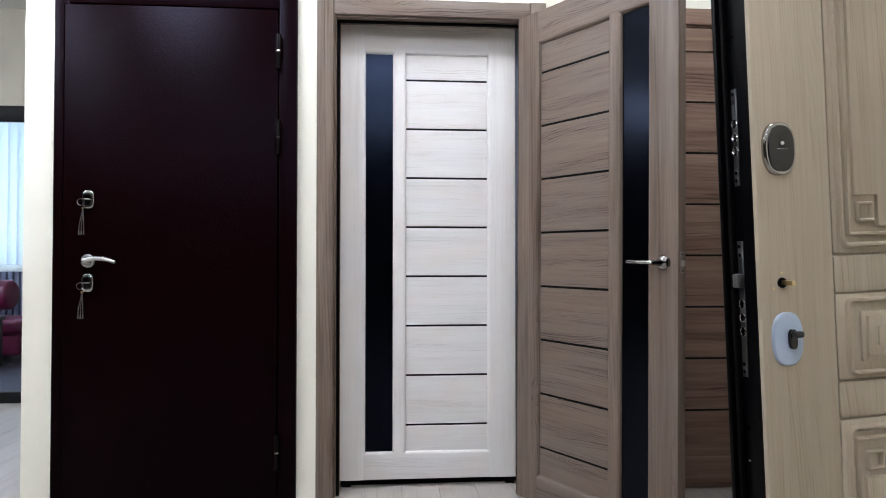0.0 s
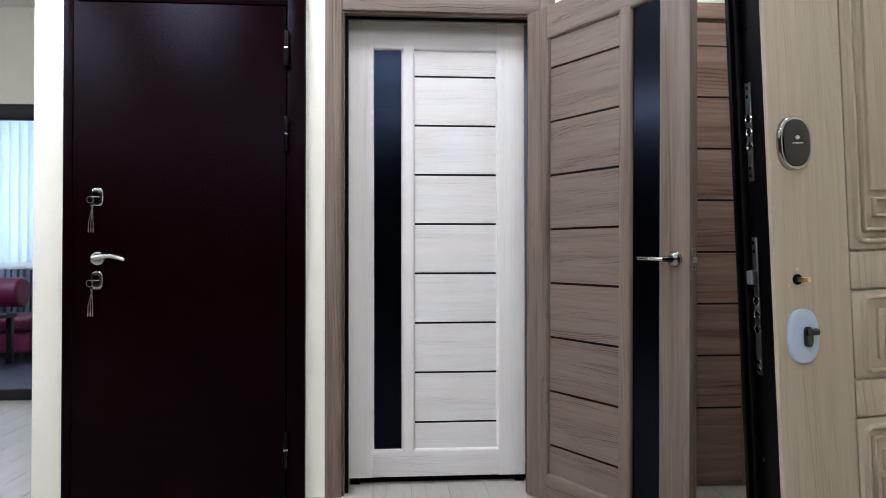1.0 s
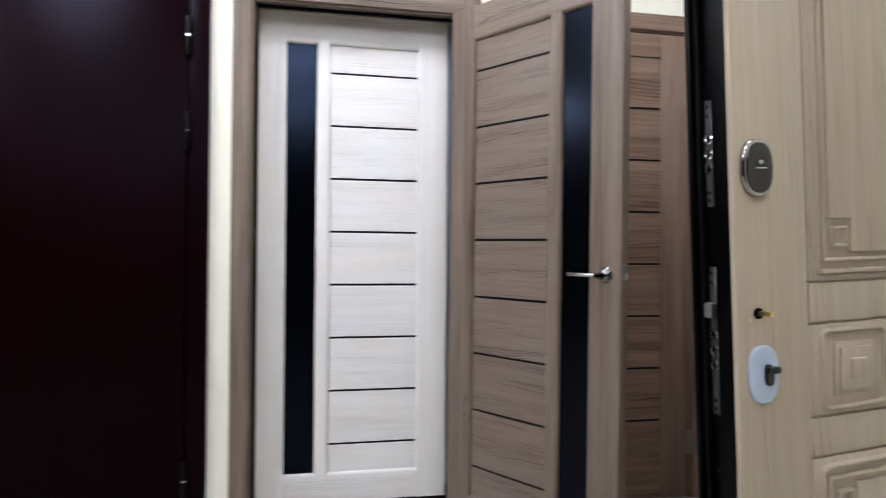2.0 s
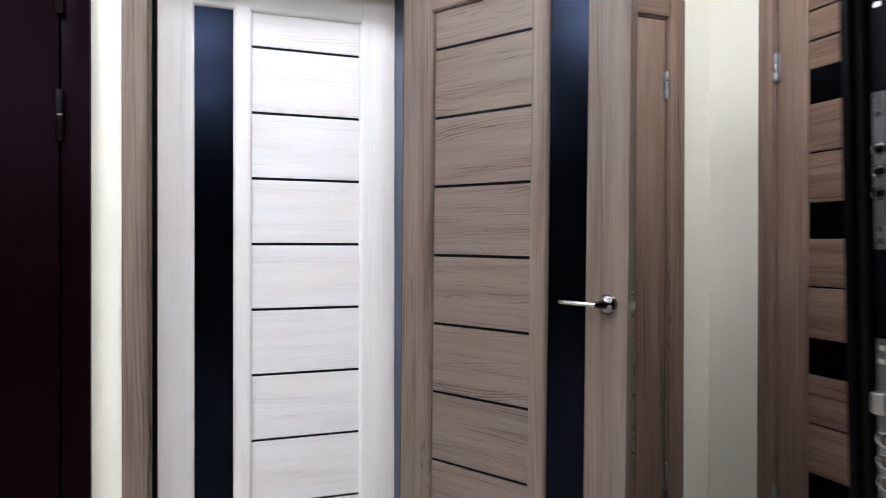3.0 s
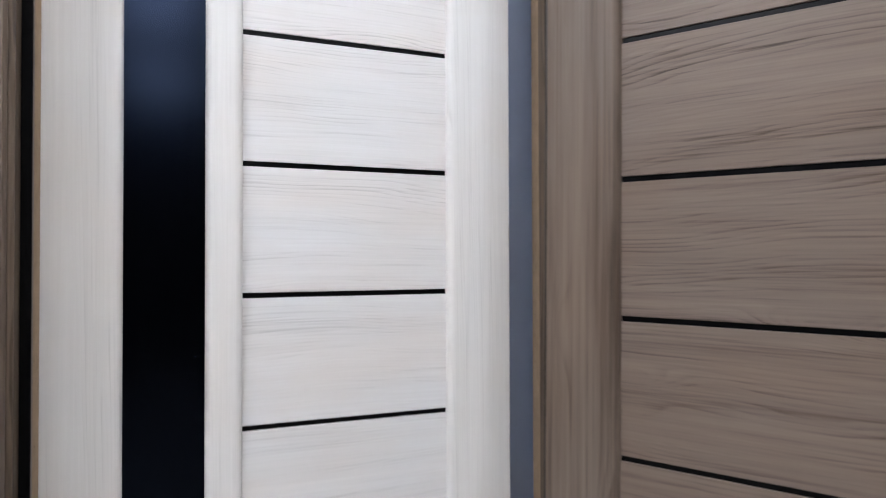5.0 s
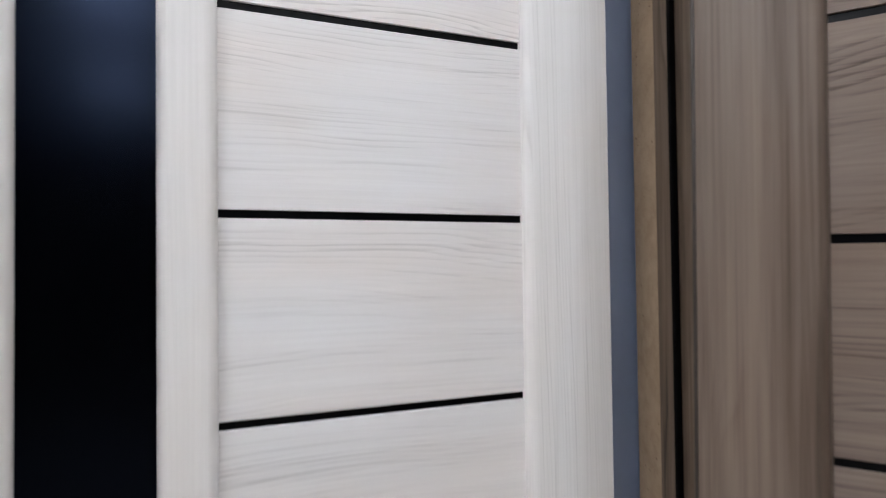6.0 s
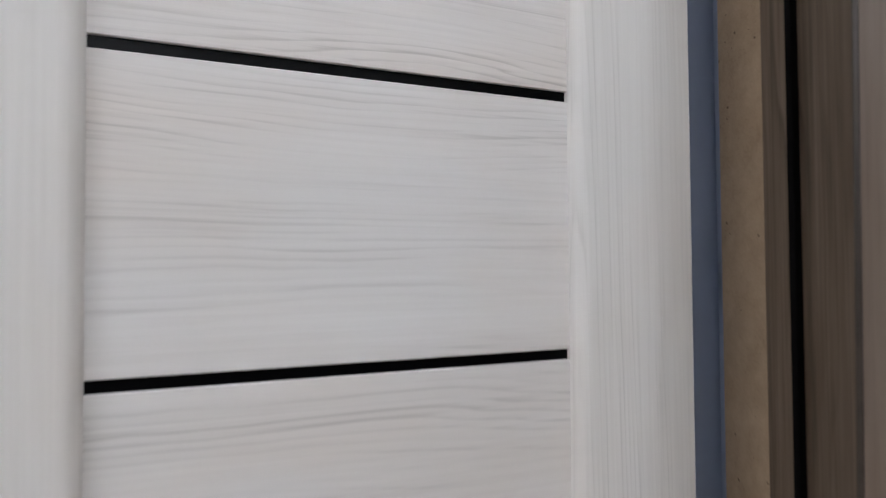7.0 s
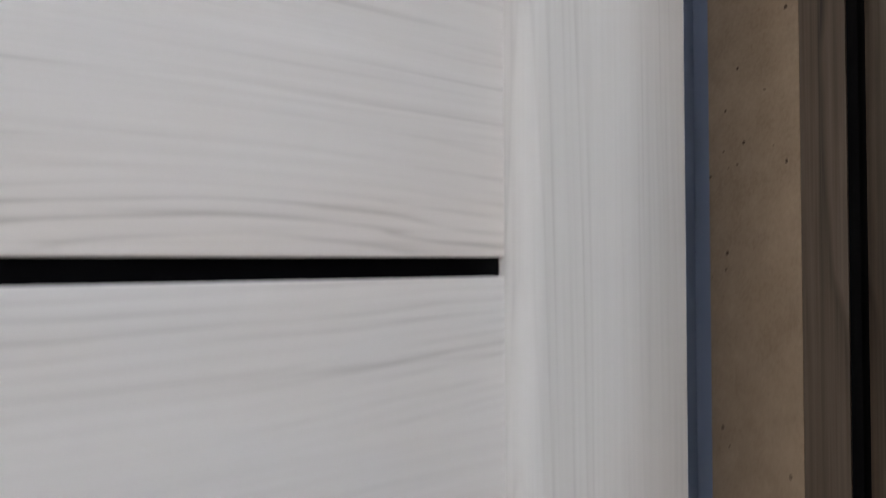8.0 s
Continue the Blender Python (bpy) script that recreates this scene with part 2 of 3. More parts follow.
# rim chrome toned down in colour for its dark reflections
RIM_CHROME = plain("darkened_rim_chrome", (0.4, 0.38, 0.36), 0.08, 1.0, 0.08)
DARK_CHROME = plain("dark_chrome", (0.07, 0.065, 0.06), 0.1, 1.0, 0.1)
DOME_CHROME = plain("mirror_chrome", (0.22, 0.21, 0.20), 0.05, 1.0, 0.05)
EDGE_DARK = plain("worn_film_edge", (0.030, 0.020, 0.014), 0.5, 0.0, 0.35, 60.0)
HINGE_STEEL = plain("dull_hinge_steel", (0.30, 0.295, 0.285), 0.34, 1.0, 0.12)
BRASS = plain("brass", (0.6, 0.45, 0.22), 0.3, 1.0, 0.1)
RUBBER = plain("black_rubber", (0.0018, 0.0016, 0.0016), 0.7, spec=0.06)
BLACK_STEEL = plain("black_painted_steel", (0.0005, 0.0005, 0.0009), 0.34, 0.0, 0.2, 20.0, 0.15, 150.0, 0.055)
MDF = fibreboard()
BLUE_PAINT = plain("blue_grey_paint", (0.30, 0.355, 0.48), 0.6, 0.0, 0.1, 8.0, 0.1, 90.0)
WHITE_PLASTIC = plain("pale_grey_plastic", (0.39, 0.46, 0.56), 0.3, 0.0, 0.03)
BLACK_PLASTIC = plain("black_plastic", (0.012, 0.012, 0.013), 0.35)
PLASTER = plain("ceiling_paint", (0.78, 0.78, 0.76), 0.85, 0.0, 0.03, 4.0, 0.1, 80.0)
SCREED = plain("screed", (0.16, 0.145, 0.13), 0.6, 0.0, 0.15, 6.0)
# near-black for walls out of view, chosen to limit bounced light
UNSEEN_WALL_DARK = plain("unseen_wall_dark_paint", (0.05, 0.045, 0.042), 0.8, 0.0, 0.06, 3.0, 0.1, 80.0)
RED_LEATHER = plain("red_leather", (0.14, 0.008, 0.05), 0.42, 0.0, 0.2, 12.0, 0.3, 220.0)
DARK_TILE = plain("dark_blue_tile", (0.035, 0.034, 0.062), 0.5, 0.0, 0.15, 9.0)
BLACK_ALU = plain("black_aluminium", (0.005, 0.0055, 0.0065), 0.4, 0.0, 0.1)
RADIATOR_GREY = plain("radiator_enamel", (0.20, 0.22, 0.31), 0.4, 0.0, 0.05)
DIFFUSER = emitter("lamp_diffuser", (0.85, 0.90, 1.02), LAMP)
CLEAR = clear_glass()
FABRIC = blind_fabric()


# ---- mesh helpers ----
def join(bm, other):
    me = bpy.data.meshes.new("scratch")
    other.to_mesh(me)
    bm.from_mesh(me)
    bpy.data.meshes.remove(me)
    other.free()


def box(x0, x1, y0, y1, z0, z1, r=0.0, seg=2):
    bm = bmesh.new()
    bmesh.ops.create_cube(bm, size=1.0)
    for v in bm.verts:
        v.co = Vector(((x0 + x1) / 2 + v.co.x * (x1 - x0), (y0 + y1) / 2 + v.co.y * (y1 - y0), (z0 + z1) / 2 + v.co.z * (z1 - z0)))
    if r:
        bmesh.ops.bevel(bm, geom=bm.edges[:], offset=r, segments=seg, profile=0.5, affect="EDGES")
    return bm


def extrude_plan(pts, z0, z1):
    """A prism over a plan outline."""
    bm = bmesh.new()
    lo = [bm.verts.new((x, y, z0)) for x, y in pts]
    hi = [bm.verts.new((x, y, z1)) for x, y in pts]
    n = len(pts)
    for i in range(n):
        bm.faces.new((lo[i], lo[(i + 1) % n], hi[(i + 1) % n], hi[i]))
    bm.faces.new(lo[::-1])
    bm.faces.new(hi)
    bmesh.ops.recalc_face_normals(bm, faces=bm.faces[:])
    return bm


def cyl(p, q, r, r2=None, seg=20, bevel=0.0):
    """A round bar from p to q."""
    p, q = Vector(p), Vector(q)
    bm = bmesh.new()
    bmesh.ops.create_cone(bm, cap_ends=True, segments=seg, radius1=r, radius2=r if r2 is None else r2, depth=(q - p).length)
    if bevel:
        bmesh.ops.bevel(bm, geom=[e for e in bm.edges if len(e.link_faces) == 2 and any(len(f.verts) > 4 for f in e.link_faces)], offset=bevel, segments=3, profile=0.5, affect="EDGES")
    m = Matrix.Translation((p + q) / 2) @ (q - p).to_track_quat("Z", "Y").to_matrix().to_4x4()
    bmesh.ops.transform(bm, matrix=m, verts=bm.verts[:])
    return bm


def oval(cx, cz, w, h, y0, y1, bevel, k=3.0, seg=40):
    """An upright rounded plate facing -y."""
    bm = bmesh.new()
    rings = []
    n = 4
    levels = [(y1, 0.0)] + [(y0 + bevel * (1 - math.sin(a)), bevel * (1 - math.cos(a))) for a in [i * math.pi / 2 / n for i in range(n + 1)]]
    for y, inset in levels:
        ring = []
        for i in range(seg):
            a = 2 * math.pi * i / seg
            c, s = math.cos(a), math.sin(a)
            e = 2.0 / k
            ring.append(bm.verts.new((cx + (w / 2 - inset) * math.copysign(abs(c) ** e, c), y, cz + (h / 2 - inset) * math.copysign(abs(s) ** e, s))))
        rings.append(ring)
    for a, b in zip(rings, rings[1:]):
        for i in range(seg):
            bm.faces.new((a[i], a[(i + 1) % seg], b[(i + 1) % seg], b[i]))
    bm.faces.new(rings[-1])
    bm.faces.new(rings[0][::-1])
    bmesh.ops.recalc_face_normals(bm, faces=bm.faces[:])
    return bm


def rounded_ring(x0, x1, z0, z1, w, y_top, y_base, r):
    """A raised moulding round a rectangle, w wide, with a rounded section, facing -y."""
    bm = bmesh.new()
    prof = []
    n = 5
    for i in range(n + 1):
        a = math.pi * i / n
        prof.append((w / 2 - w / 2 * math.cos(a), y_base + (y_top - y_base) * math.sin(a)))

    def loop(inset):
        pts = []
        rr = max(r - inset, 0.001)
        for cx, cz, a0 in ((x1 - inset - rr, z1 - inset - rr, 0), (x0 + inset + rr, z1 - inset - rr, 90), (x0 + inset + rr, z0 + inset + rr, 180), (x1 - inset - rr, z0 + inset + rr, 270)):
            for k in range(4):
                a = radians(a0 + 30 * k)
                pts.append((cx + rr * math.cos(a), cz + rr * math.sin(a)))
        return pts

    rings = [[bm.verts.new((x, y, z)) for x, z in loop(i)] for i, y in prof]
    m = len(rings[0])
    for a, b in zip(rings, rings[1:]):
        for i in range(m):
            bm.faces.new((a[i], a[(i + 1) % m], b[(i + 1) % m], b[i]))
    bmesh.ops.recalc_face_normals(bm, faces=bm.faces[:])
    return bm


def tube(pts, r, seg=8):
    """A thin bent rod."""
    bm = bmesh.new()
    for a, b in zip(pts, pts[1:]):
        join(bm, cyl(a, b, r, seg=seg))
    return bm


def thing(name, m=None, label="", category="", group="", kind=""):
    ob = new(name)
    ob.empty_display_size = 0.05
    ob.matrix_world = m or Matrix()
    return tagged(ob, label, category, group, kind)


def smooth(me, angle=40):
    me.shade_smooth()
    me.set_sharp_from_angle(angle=radians(angle))


def part(name, bm, material, parent=None, label=""):
    """A bmesh as one mesh object under a thing, its origin at its own middle."""
    co = [v.co for v in bm.verts]
    mid = Vector([(min(c[i] for c in co) + max(c[i] for c in co)) / 2 for i in range(3)])
    if parent is not None and parent.type == "MESH":
        shift = mid - Vector(parent["mid"])
    else:
        shift = mid
    bmesh.ops.translate(bm, verts=bm.verts[:], vec=-mid)
    me = bpy.data.meshes.new(name)
    bm.to_mesh(me)
    bm.free()
    me.materials.append(material)
    smooth(me)
    ob = new(name, me)
    ob.location = shift
    ob["mid"] = tuple(mid)
    if parent is not None:
        ob.parent = parent
    if label:
        ob["label"] = label
    return ob


def solo(name, bm, material, label, category, kind="", group=""):
    return tagged(part(name, bm, material), label, category, group, kind)


# ---- structure ----
solo("floor", box(-6.5, 1.9, -7.2, 2.0, FLOOR - 0.1, FLOOR - 0.004), SCREED, "grey-brown screed under the laminate floor", "floor", "structure")
solo("ceiling", box(-6.5, 1.9, -7.2, 6.0, CEIL, CEIL + 0.1), PLASTER, "white painted flat ceiling of the showroom", "ceiling", "structure")

# display wall with the door openings; the doors stand in front of a blue-grey back panel
wall = bmesh.new()
T1 = 0.065
for a in ((-1.515, -1.36, FLOOR, CEIL), (-0.475, -0.335, FLOOR, CEIL), (0.585, 0.66, FLOOR, CEIL), (1.56, 1.9, FLOOR, CEIL),
          (-1.36, -0.475, 2.045, CEIL), (-0.335, 0.585, 2.035, CEIL), (0.66, 1.56, 2.035, CEIL)):
    join(wall, box(a[0], a[1], WALL, T1, a[2], a[3]))
solo("wall_north", wall, PAPER, "cream embossed wallpaper wall holding the sample doors", "wall", "structure")
solo("wall_north_backing", box(-1.515, 1.9, T1 + 0.002, T1 + 0.1, FLOOR, CEIL), BLUE_PAINT, "blue-grey painted panel behind the sample doors", "wall", "structure")
solo("wall_bay_backing", box(-0.3345, 0.5845, 0.036, T1 - 0.0005, FLOOR, 2.0345), BLUE_PAINT, "blue-grey painted board closing the bay behind the white door", "wall", "structure")
solo("wall_bay_lining", box(0.560, 0.5845, 0.0135, 0.0355, FLOOR, 2.0345), BLUE_PAINT, "blue-grey painted side of the bay behind the white door", "wall", "structure")
side = bmesh.new()
for a in ((WALL - 0.285, WALL, FLOOR, CEIL), (-7.2, -1.325, FLOOR, CEIL), (-1.325, WALL - 0.285, 2.035, CEIL)):
    join(side, box(1.72, 1.9, a[0], a[1] - 0.001, a[2], a[3]))
join(side, box(1.80, 1.9, -1.325, WALL - 0.285, FLOOR, 2.035))
solo("wall_east", side, PAPER, "cream embossed wallpaper side wall with a door", "wall", "structure")
# two unseen closing walls, dark so that glossy doors reflect black
solo("wall_south", box(-6.5, 1.9, -7.35, -7.2, FLOOR, CEIL), UNSEEN_WALL_DARK, "plain unseen wall across the showroom, kept dark for reflections", "wall", "structure")
solo("wall_west", box(-6.65, -6.5, -7.35, 6.0, FLOOR, CEIL), UNSEEN_WALL_DARK, "plain unseen wall at the end of the showroom, kept dark for reflections", "wall", "structure")

# glazed partition to the waiting room
GP = 1.93
solo("wall_above_partition", box(-6.5, -1.515, GP, GP + 0.12, 2.0575, CEIL), PAPER, "cream wall above the glazed partition", "wall", "structure")
solo("wall_closing", box(-1.515, -1.4, T1 + 0.1, 6.0, FLOOR, CEIL), PAPER, "plain cream wall closing the passage", "wall", "structure")
gp = thing("window_1", pose(0, 0, 0), "black aluminium glazed partition with clear panes", "window", kind="structure")
part("head_rail", box(-6.5, -1.515, GP, GP + 0.06, 1.952, 2.057, 0.004), BLACK_ALU, gp)
part("bottom_rail", box(-6.5, -1.515, GP, GP + 0.06, FLOOR, FLOOR + 0.075, 0.004), BLACK_ALU, gp)
for i, x in enumerate((-6.4, -4.6, -3.3, -1.6)):
    part("mullion", box(x - 0.03, x + 0.03, GP + 0.002, GP + 0.058, FLOOR + 0.075, 1.952, 0.003), BLACK_ALU, gp)
for a, b in ((-6.37, -4.63), (-4.57, -3.33), (-3.27, -1.63)):
    pane = part("pane", box(a, b, GP + 0.026, GP + 0.034, FLOOR + 0.075, 1.952), CLEAR, gp)
    pane.visible_shadow = False
solo("floor_waiting_room", box(-6.5, -1.515, 2.0, 6.0, FLOOR - 0.1, FLOOR - 0.003), DARK_TILE, "dark bluish glossy tile floor of the waiting room", "floor", "structure")
bw = bmesh.new()
for a in ((-6.5, -5.6, FLOOR, CEIL), (-3.9, -1.4, FLOOR, CEIL), (-5.6, -3.9, FLOOR, 0.9), (-5.6, -3.9, 2.70, CEIL)):
    join(bw, box(a[0], a[1], 5.2, 5.4, a[2], a[3]))
solo("wall_waiting_room", bw, PAPER, "cream wall with a wide window opening", "wall", "structure")
win = thing("window_2", None, "white framed window with daylight behind blinds", "window", kind="structure")
for a in ((-5.6, -3.9, 0.9, 0.96), (-5.6, -3.9, 2.64, 2.6995), (-5.6, -5.54, 0.96, 2.64), (-4.78, -4.72, 0.96, 2.64), (-3.96, -3.9, 0.96, 2.64)):
    part("window_frame", box(a[0], a[1], 5.28, 5.34, a[2], a[3], 0.004), PLASTER, win)
for a, b in ((-5.54, -4.78), (-4.72, -3.96)):
    pane = part("pane", box(a, b, 5.305, 5.312, 0.96, 2.64), CLEAR, win)
    pane.visible_shadow = False
part("window_sill", box(-5.6, -3.9, 5.06, 5.28, 0.87, 0.8995, 0.005), PLASTER, win)


# ---- sample doors ----
PROUD = 0.014      # how far stiles and rails stand before the boards


def rounded(a, b, ra, rb, front, back, n=5):
    """The section of a stile: front corners rounded by ra and rb."""
    pts = [(a, back)]
    for r, c, sg in ((ra, a, 1), (rb, b, -1)):
        arc = [(c + sg * r * (1 - math.cos(t)), front + r * (1 - math.sin(t))) for t in [math.pi / 2 * k / n for k in range(n + 1)]]
        pts += arc if sg == 1 else arc[::-1]
    return pts + [(b, back)]


def rail(x0, x1, z0, z1, r_lo, r_hi, front, back):
    bm = extrude_plan(rounded(z0, z1, r_lo, r_hi, front, back), x0, x1)
    for v in bm.verts:
        v.co = Vector((v.co.z, v.co.y, v.co.x))
    bmesh.ops.recalc_face_normals(bm, faces=bm.faces[:])
    return bm


def slatted_leaf(m, name, mats, cols, rails, bars, z0, z1, label, depth=0.030, group="sample door leaves"):
    """A leaf with three uprights, a black glass strip and a field of boards with black inserts between them.
    cols: hinge stile, field, inner stile, glass, lock stile as x ranges; bars: heights of the inserts."""
    H, V = mats
    leaf = thing(name, m, label, "door", group)
    lo, hi = rails
    mids = [sum(c) / 2 for c in cols]
    f0, f1 = min(c[0] for c in cols[1:4]), max(c[1] for c in cols[1:4])
    big, small = 0.013, 0.003
    for n, k in (("hinge_stile", 0), ("lock_stile", 4)):
        a, b = cols[k]
        left = mids[k] < mids[1]
        part(n, extrude_plan(rounded(a, b, small if left else big, big if left else small, -PROUD, depth), z0, z1), V, leaf)
    part("inner_stile", extrude_plan(rounded(cols[2][0], cols[2][1], big, big, 0.0006 - PROUD, depth - 0.004), lo - 0.011, hi + 0.011), V, leaf)
    part("bottom_rail", rail(f0 - 0.011, f1 + 0.011, z0 + 0.0004, lo, small, big, 0.0012 - PROUD, depth - 0.001), H, leaf)
    part("top_rail", rail(f0 - 0.011, f1 + 0.011, hi, z1 - 0.0004, big, small, 0.0012 - PROUD, depth - 0.001), H, leaf)
    part("glass_strip", box(cols[3][0] - 0.003, cols[3][1] + 0.003, 0.001, 0.009, lo - 0.003, hi + 0.003), BLACK_GLASS, leaf, "glossy black glass strip")
    edges = [lo - 0.003] + sorted(bars) + [hi + 0.003]
    g = 0.0044
    for i, (a, b) in enumerate(zip(edges, edges[1:])):
        part("board", box(cols[1][0] - 0.003, cols[1][1] + 0.003, 0.0, depth - 0.006, a + (g if i else 0), b - (g if i < len(edges) - 2 else 0), 0.0006, 1), H, leaf)
    for z in bars:
        part("insert", box(cols[1][0] - 0.002, cols[1][1] + 0.002, 0.0035, 0.02, z - g - 0.001, z + g + 0.001), SLOT, leaf, "thin black insert strip")
    return leaf


STEP = 0.2136
WB = [1.772 - STEP * k for k in range(8)]
white = slatted_leaf(pose(0, 0, 0), "interior_door", (WHITE_H, WHITE_V),
                     ((0.355, 0.478), (0.0, 0.355), (-0.057, 0.0), (-0.174, -0.057), (-0.303, -0.174)), (0.165, 1.883), WB, 0.048, 2.02,
                     "white bleached-ash interior door leaf with black glass strip, standing inside a frame")
for x in (-0.255, 0.455):
    solo("spacer_block", box(x - 0.02, x + 0.02, 0.0, 0.026, FLOOR, 0.048, 0.002), RUBBER, "small black block under the white door leaf", "block", group="spacer blocks")

# no skirting known here: black strip stands in for shade under the leaf
solo("baseboard", box(-0.279, 0.496, 0.0315, 0.0355, FLOOR, 0.075), RUBBER, "added dark strip for the shade below the white door leaf", "baseboard", "structure")
TB = [b - 0.034 for b in WB]
TAUPE_AT = pose(0.531, -0.272, 1.0, 0, 0, -59.8) @ pose(0, 0, 0, 0, 0.6, 0) @ pose(0, 0, -1.0)
taupe = slatted_leaf(TAUPE_AT, "interior_door", (TAUPE_H, TAUPE_V),
                     ((-0.124, 0.0), (0.0, 0.357), (0.357, 0.414), (0.414, 0.531), (0.531, 0.653)), (0.131, 1.853), TB, 0.021, 1.986,
                     "grey-brown walnut interior door leaf standing open with black glass strip", depth=0.023)
part("edge_band", box(-0.1248, -0.1242, -0.0095, 0.0225, 0.0225, 1.9845), WALNUT_SHADED_V, taupe, "darker edge band of the leaf")
part("edge_strip", box(-0.1252, -0.1212, -0.0150, -0.0100, 0.0225, 1.9845, 0.0008, 1), EDGE_DARK, taupe, "dark worn film edge")
# lever handle with a round rose, and the latch in the leaf's edge
hd = part("door_handle", cyl((0.600, -0.0135, 0.984), (0.600, -0.020, 0.984), 0.0262, seg=36, bevel=0.004), CHROME, taupe, "polished chrome lever handle on a round rose")
part("neck", cyl((0.599, -0.030, 0.984), (0.582, -0.060, 0.984), 0.0115, 0.0075, 20, 0.001), DARK_CHROME, hd)
dome = bmesh.new()
bmesh.ops.create_uvsphere(dome, u_segments=32, v_segments=16, radius=0.0250)
bmesh.ops.transform(dome, matrix=Matrix.Translation((0.600, -0.020, 0.984)) @ Matrix.Diagonal((1.0, 0.62, 1.0, 1.0)), verts=dome.verts[:])
part("rose_dome", dome, DOME_CHROME, hd, "dark mirror-polished domed rose")
lever = cyl((0.588, -0.059, 0.984), (0.484, -0.060, 0.986), 0.0070, 0.0056, 18, 0.003)
part("lever", lever, CHROME, hd)
lp = part("latch_plate", box(0.6515, 0.6540, -0.003, 0.017, 0.95, 1.02, 0.0006, 1), HINGE_STEEL, taupe, "dull steel latch plate in the leaf edge")
part("latch_bolt", box(0.653, 0.661, 0.001, 0.013, 0.972, 0.992, 0.002), STEEL, lp)
for z in (0.958, 1.012):
    part("screw", cyl((0.6535, 0.007, z), (0.655, 0.007, z), 0.004, seg=12), CHROME, lp)
for z in (0.22, 1.74):
    part("hinge", cyl((-0.118, 0.022, z - 0.05), (-0.118, 0.022, z + 0.05), 0.006, seg=16, bevel=0.001), STEEL, taupe, "satin steel hinge")


def knuckle_hinge(parent, x, y, z, half, r, leaf, label="satin steel hinge"):
    """A barrel of three knuckles with rounded tips, and the plate that is let into the wood beside it."""
    bm = bmesh.new()
    third = 2 * half / 3
    for k in range(3):
        join(bm, cyl((x, y, z - half + third * k + 0.0006), (x, y, z - half + third * (k + 1) - 0.0006), r, seg=18, bevel=0.0008))
    for e in (-1, 1):
        join(bm, cyl((x, y, z + e * half), (x, y, z + e * (half + 0.005)), r * 0.85, r * 0.4, 18))
    h = part("hinge", bm, HINGE_STEEL, parent, label)
    a, b = sorted((x, x + leaf))
    part("hinge_leaf", box(a, b, y + 0.004, y + 0.0065, z - half, z + half, 0.0006, 1), HINGE_STEEL, h)


def frame_set(name, x0, x1, top, front, mats, label, jamb=None, seal=True, casing=0.078, m=None, deep=0.0):
    """A door frame: jambs with a rebate, a black seal and flat casing boards round the opening x0..x1."""
    H, V = mats
    fr = thing(name, m, label, "door frame", "door frames")
    for sg, x in ((-1, x0), (1, x1)):
        back = deep if sg > 0 else 0.0
        rb, st = front + 0.045 + 0.8 * back, front + 0.064 + back
        s = 0.008 if back else 0.012

        def X(d, extra=0.0):
            return x + extra + sg * d
        e = back * 0.75
        pts = [(X(0, e), front + 0.003), (X(0.034, e), front + 0.003), (X(0.034, e), st), (X(-s, e), st), (X(-s, e), rb), (X(0, e), rb)]
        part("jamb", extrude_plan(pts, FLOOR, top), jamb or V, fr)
        cb = extrude_plan([(X(0.008), front - 0.002), (X(0.012), front - 0.008), (X(0.022), front - 0.0105), (X(casing - 0.008), front - 0.0105), (X(casing), front - 0.006), (X(casing), front + 0.002), (X(0.008), front + 0.002)], FLOOR, top + casing)
        part("casing", cb, V, fr)
        if seal:
            part("seal", box(min(X(-s - 0.0015, e), X(0, e)), max(X(-s - 0.0015, e), X(0, e)), rb - 0.0068, rb - 0.0005, FLOOR, top - 0.001, 0.002), RUBBER, fr, "black rubber door seal")
    rb, st, s = front + 0.045, front + 0.064, 0.012
    part("head_jamb", box(x0 - 0.034, x1 + 0.034, front + 0.003, st, top, top + 0.034), H, fr)
    part("head_stop", box(x0 + 0.0005, x1 - 0.0005, rb, st - 0.001, top - s, top - 0.0003), H, fr)
    if seal:
        part("head_seal", box(x0 + 0.001, x1 - 0.001, rb - 0.012, rb - 0.0005, top - s - 0.001, top - 0.0005, 0.002), RUBBER, fr)
    hc = bmesh.new()
    join(hc, box(x0 - 0.008 + 0.0005, x1 + 0.008 - 0.0005, front - 0.0095, front + 0.002, top + 0.008, top + casing - 0.001, 0.003))
    part("head_casing", hc, H, fr)
    return fr


# jambs take the film whose brown is darkened for shade
tf = frame_set("door_frame", -0.291, 0.508, 1.992, -0.142, (TAUPE_H, TAUPE_V), "grey-brown walnut door frame with flat casings", WALNUT_SHADED_V, deep=0.020)
part("raw_board", extrude_plan([(0.5155, -0.0575), (0.5845, -0.0575), (0.5845, 0.0125), (0.541, 0.0125)], FLOOR, 2.03), MDF, tf, "raw unpainted fibreboard edge of the frame")
part("raw_board", box(-0.3345, -0.2798, -0.0775, -0.021, FLOOR, 2.03, 0.001, 1), MDF, tf, "raw unpainted fibreboard edge of the frame")

part("hinge_plate", box(0.5205, 0.5245, -0.138, -0.1055, 1.687, 1.787, 0.0006, 1), STEEL, tf, "satin steel hinge plate on the jamb")
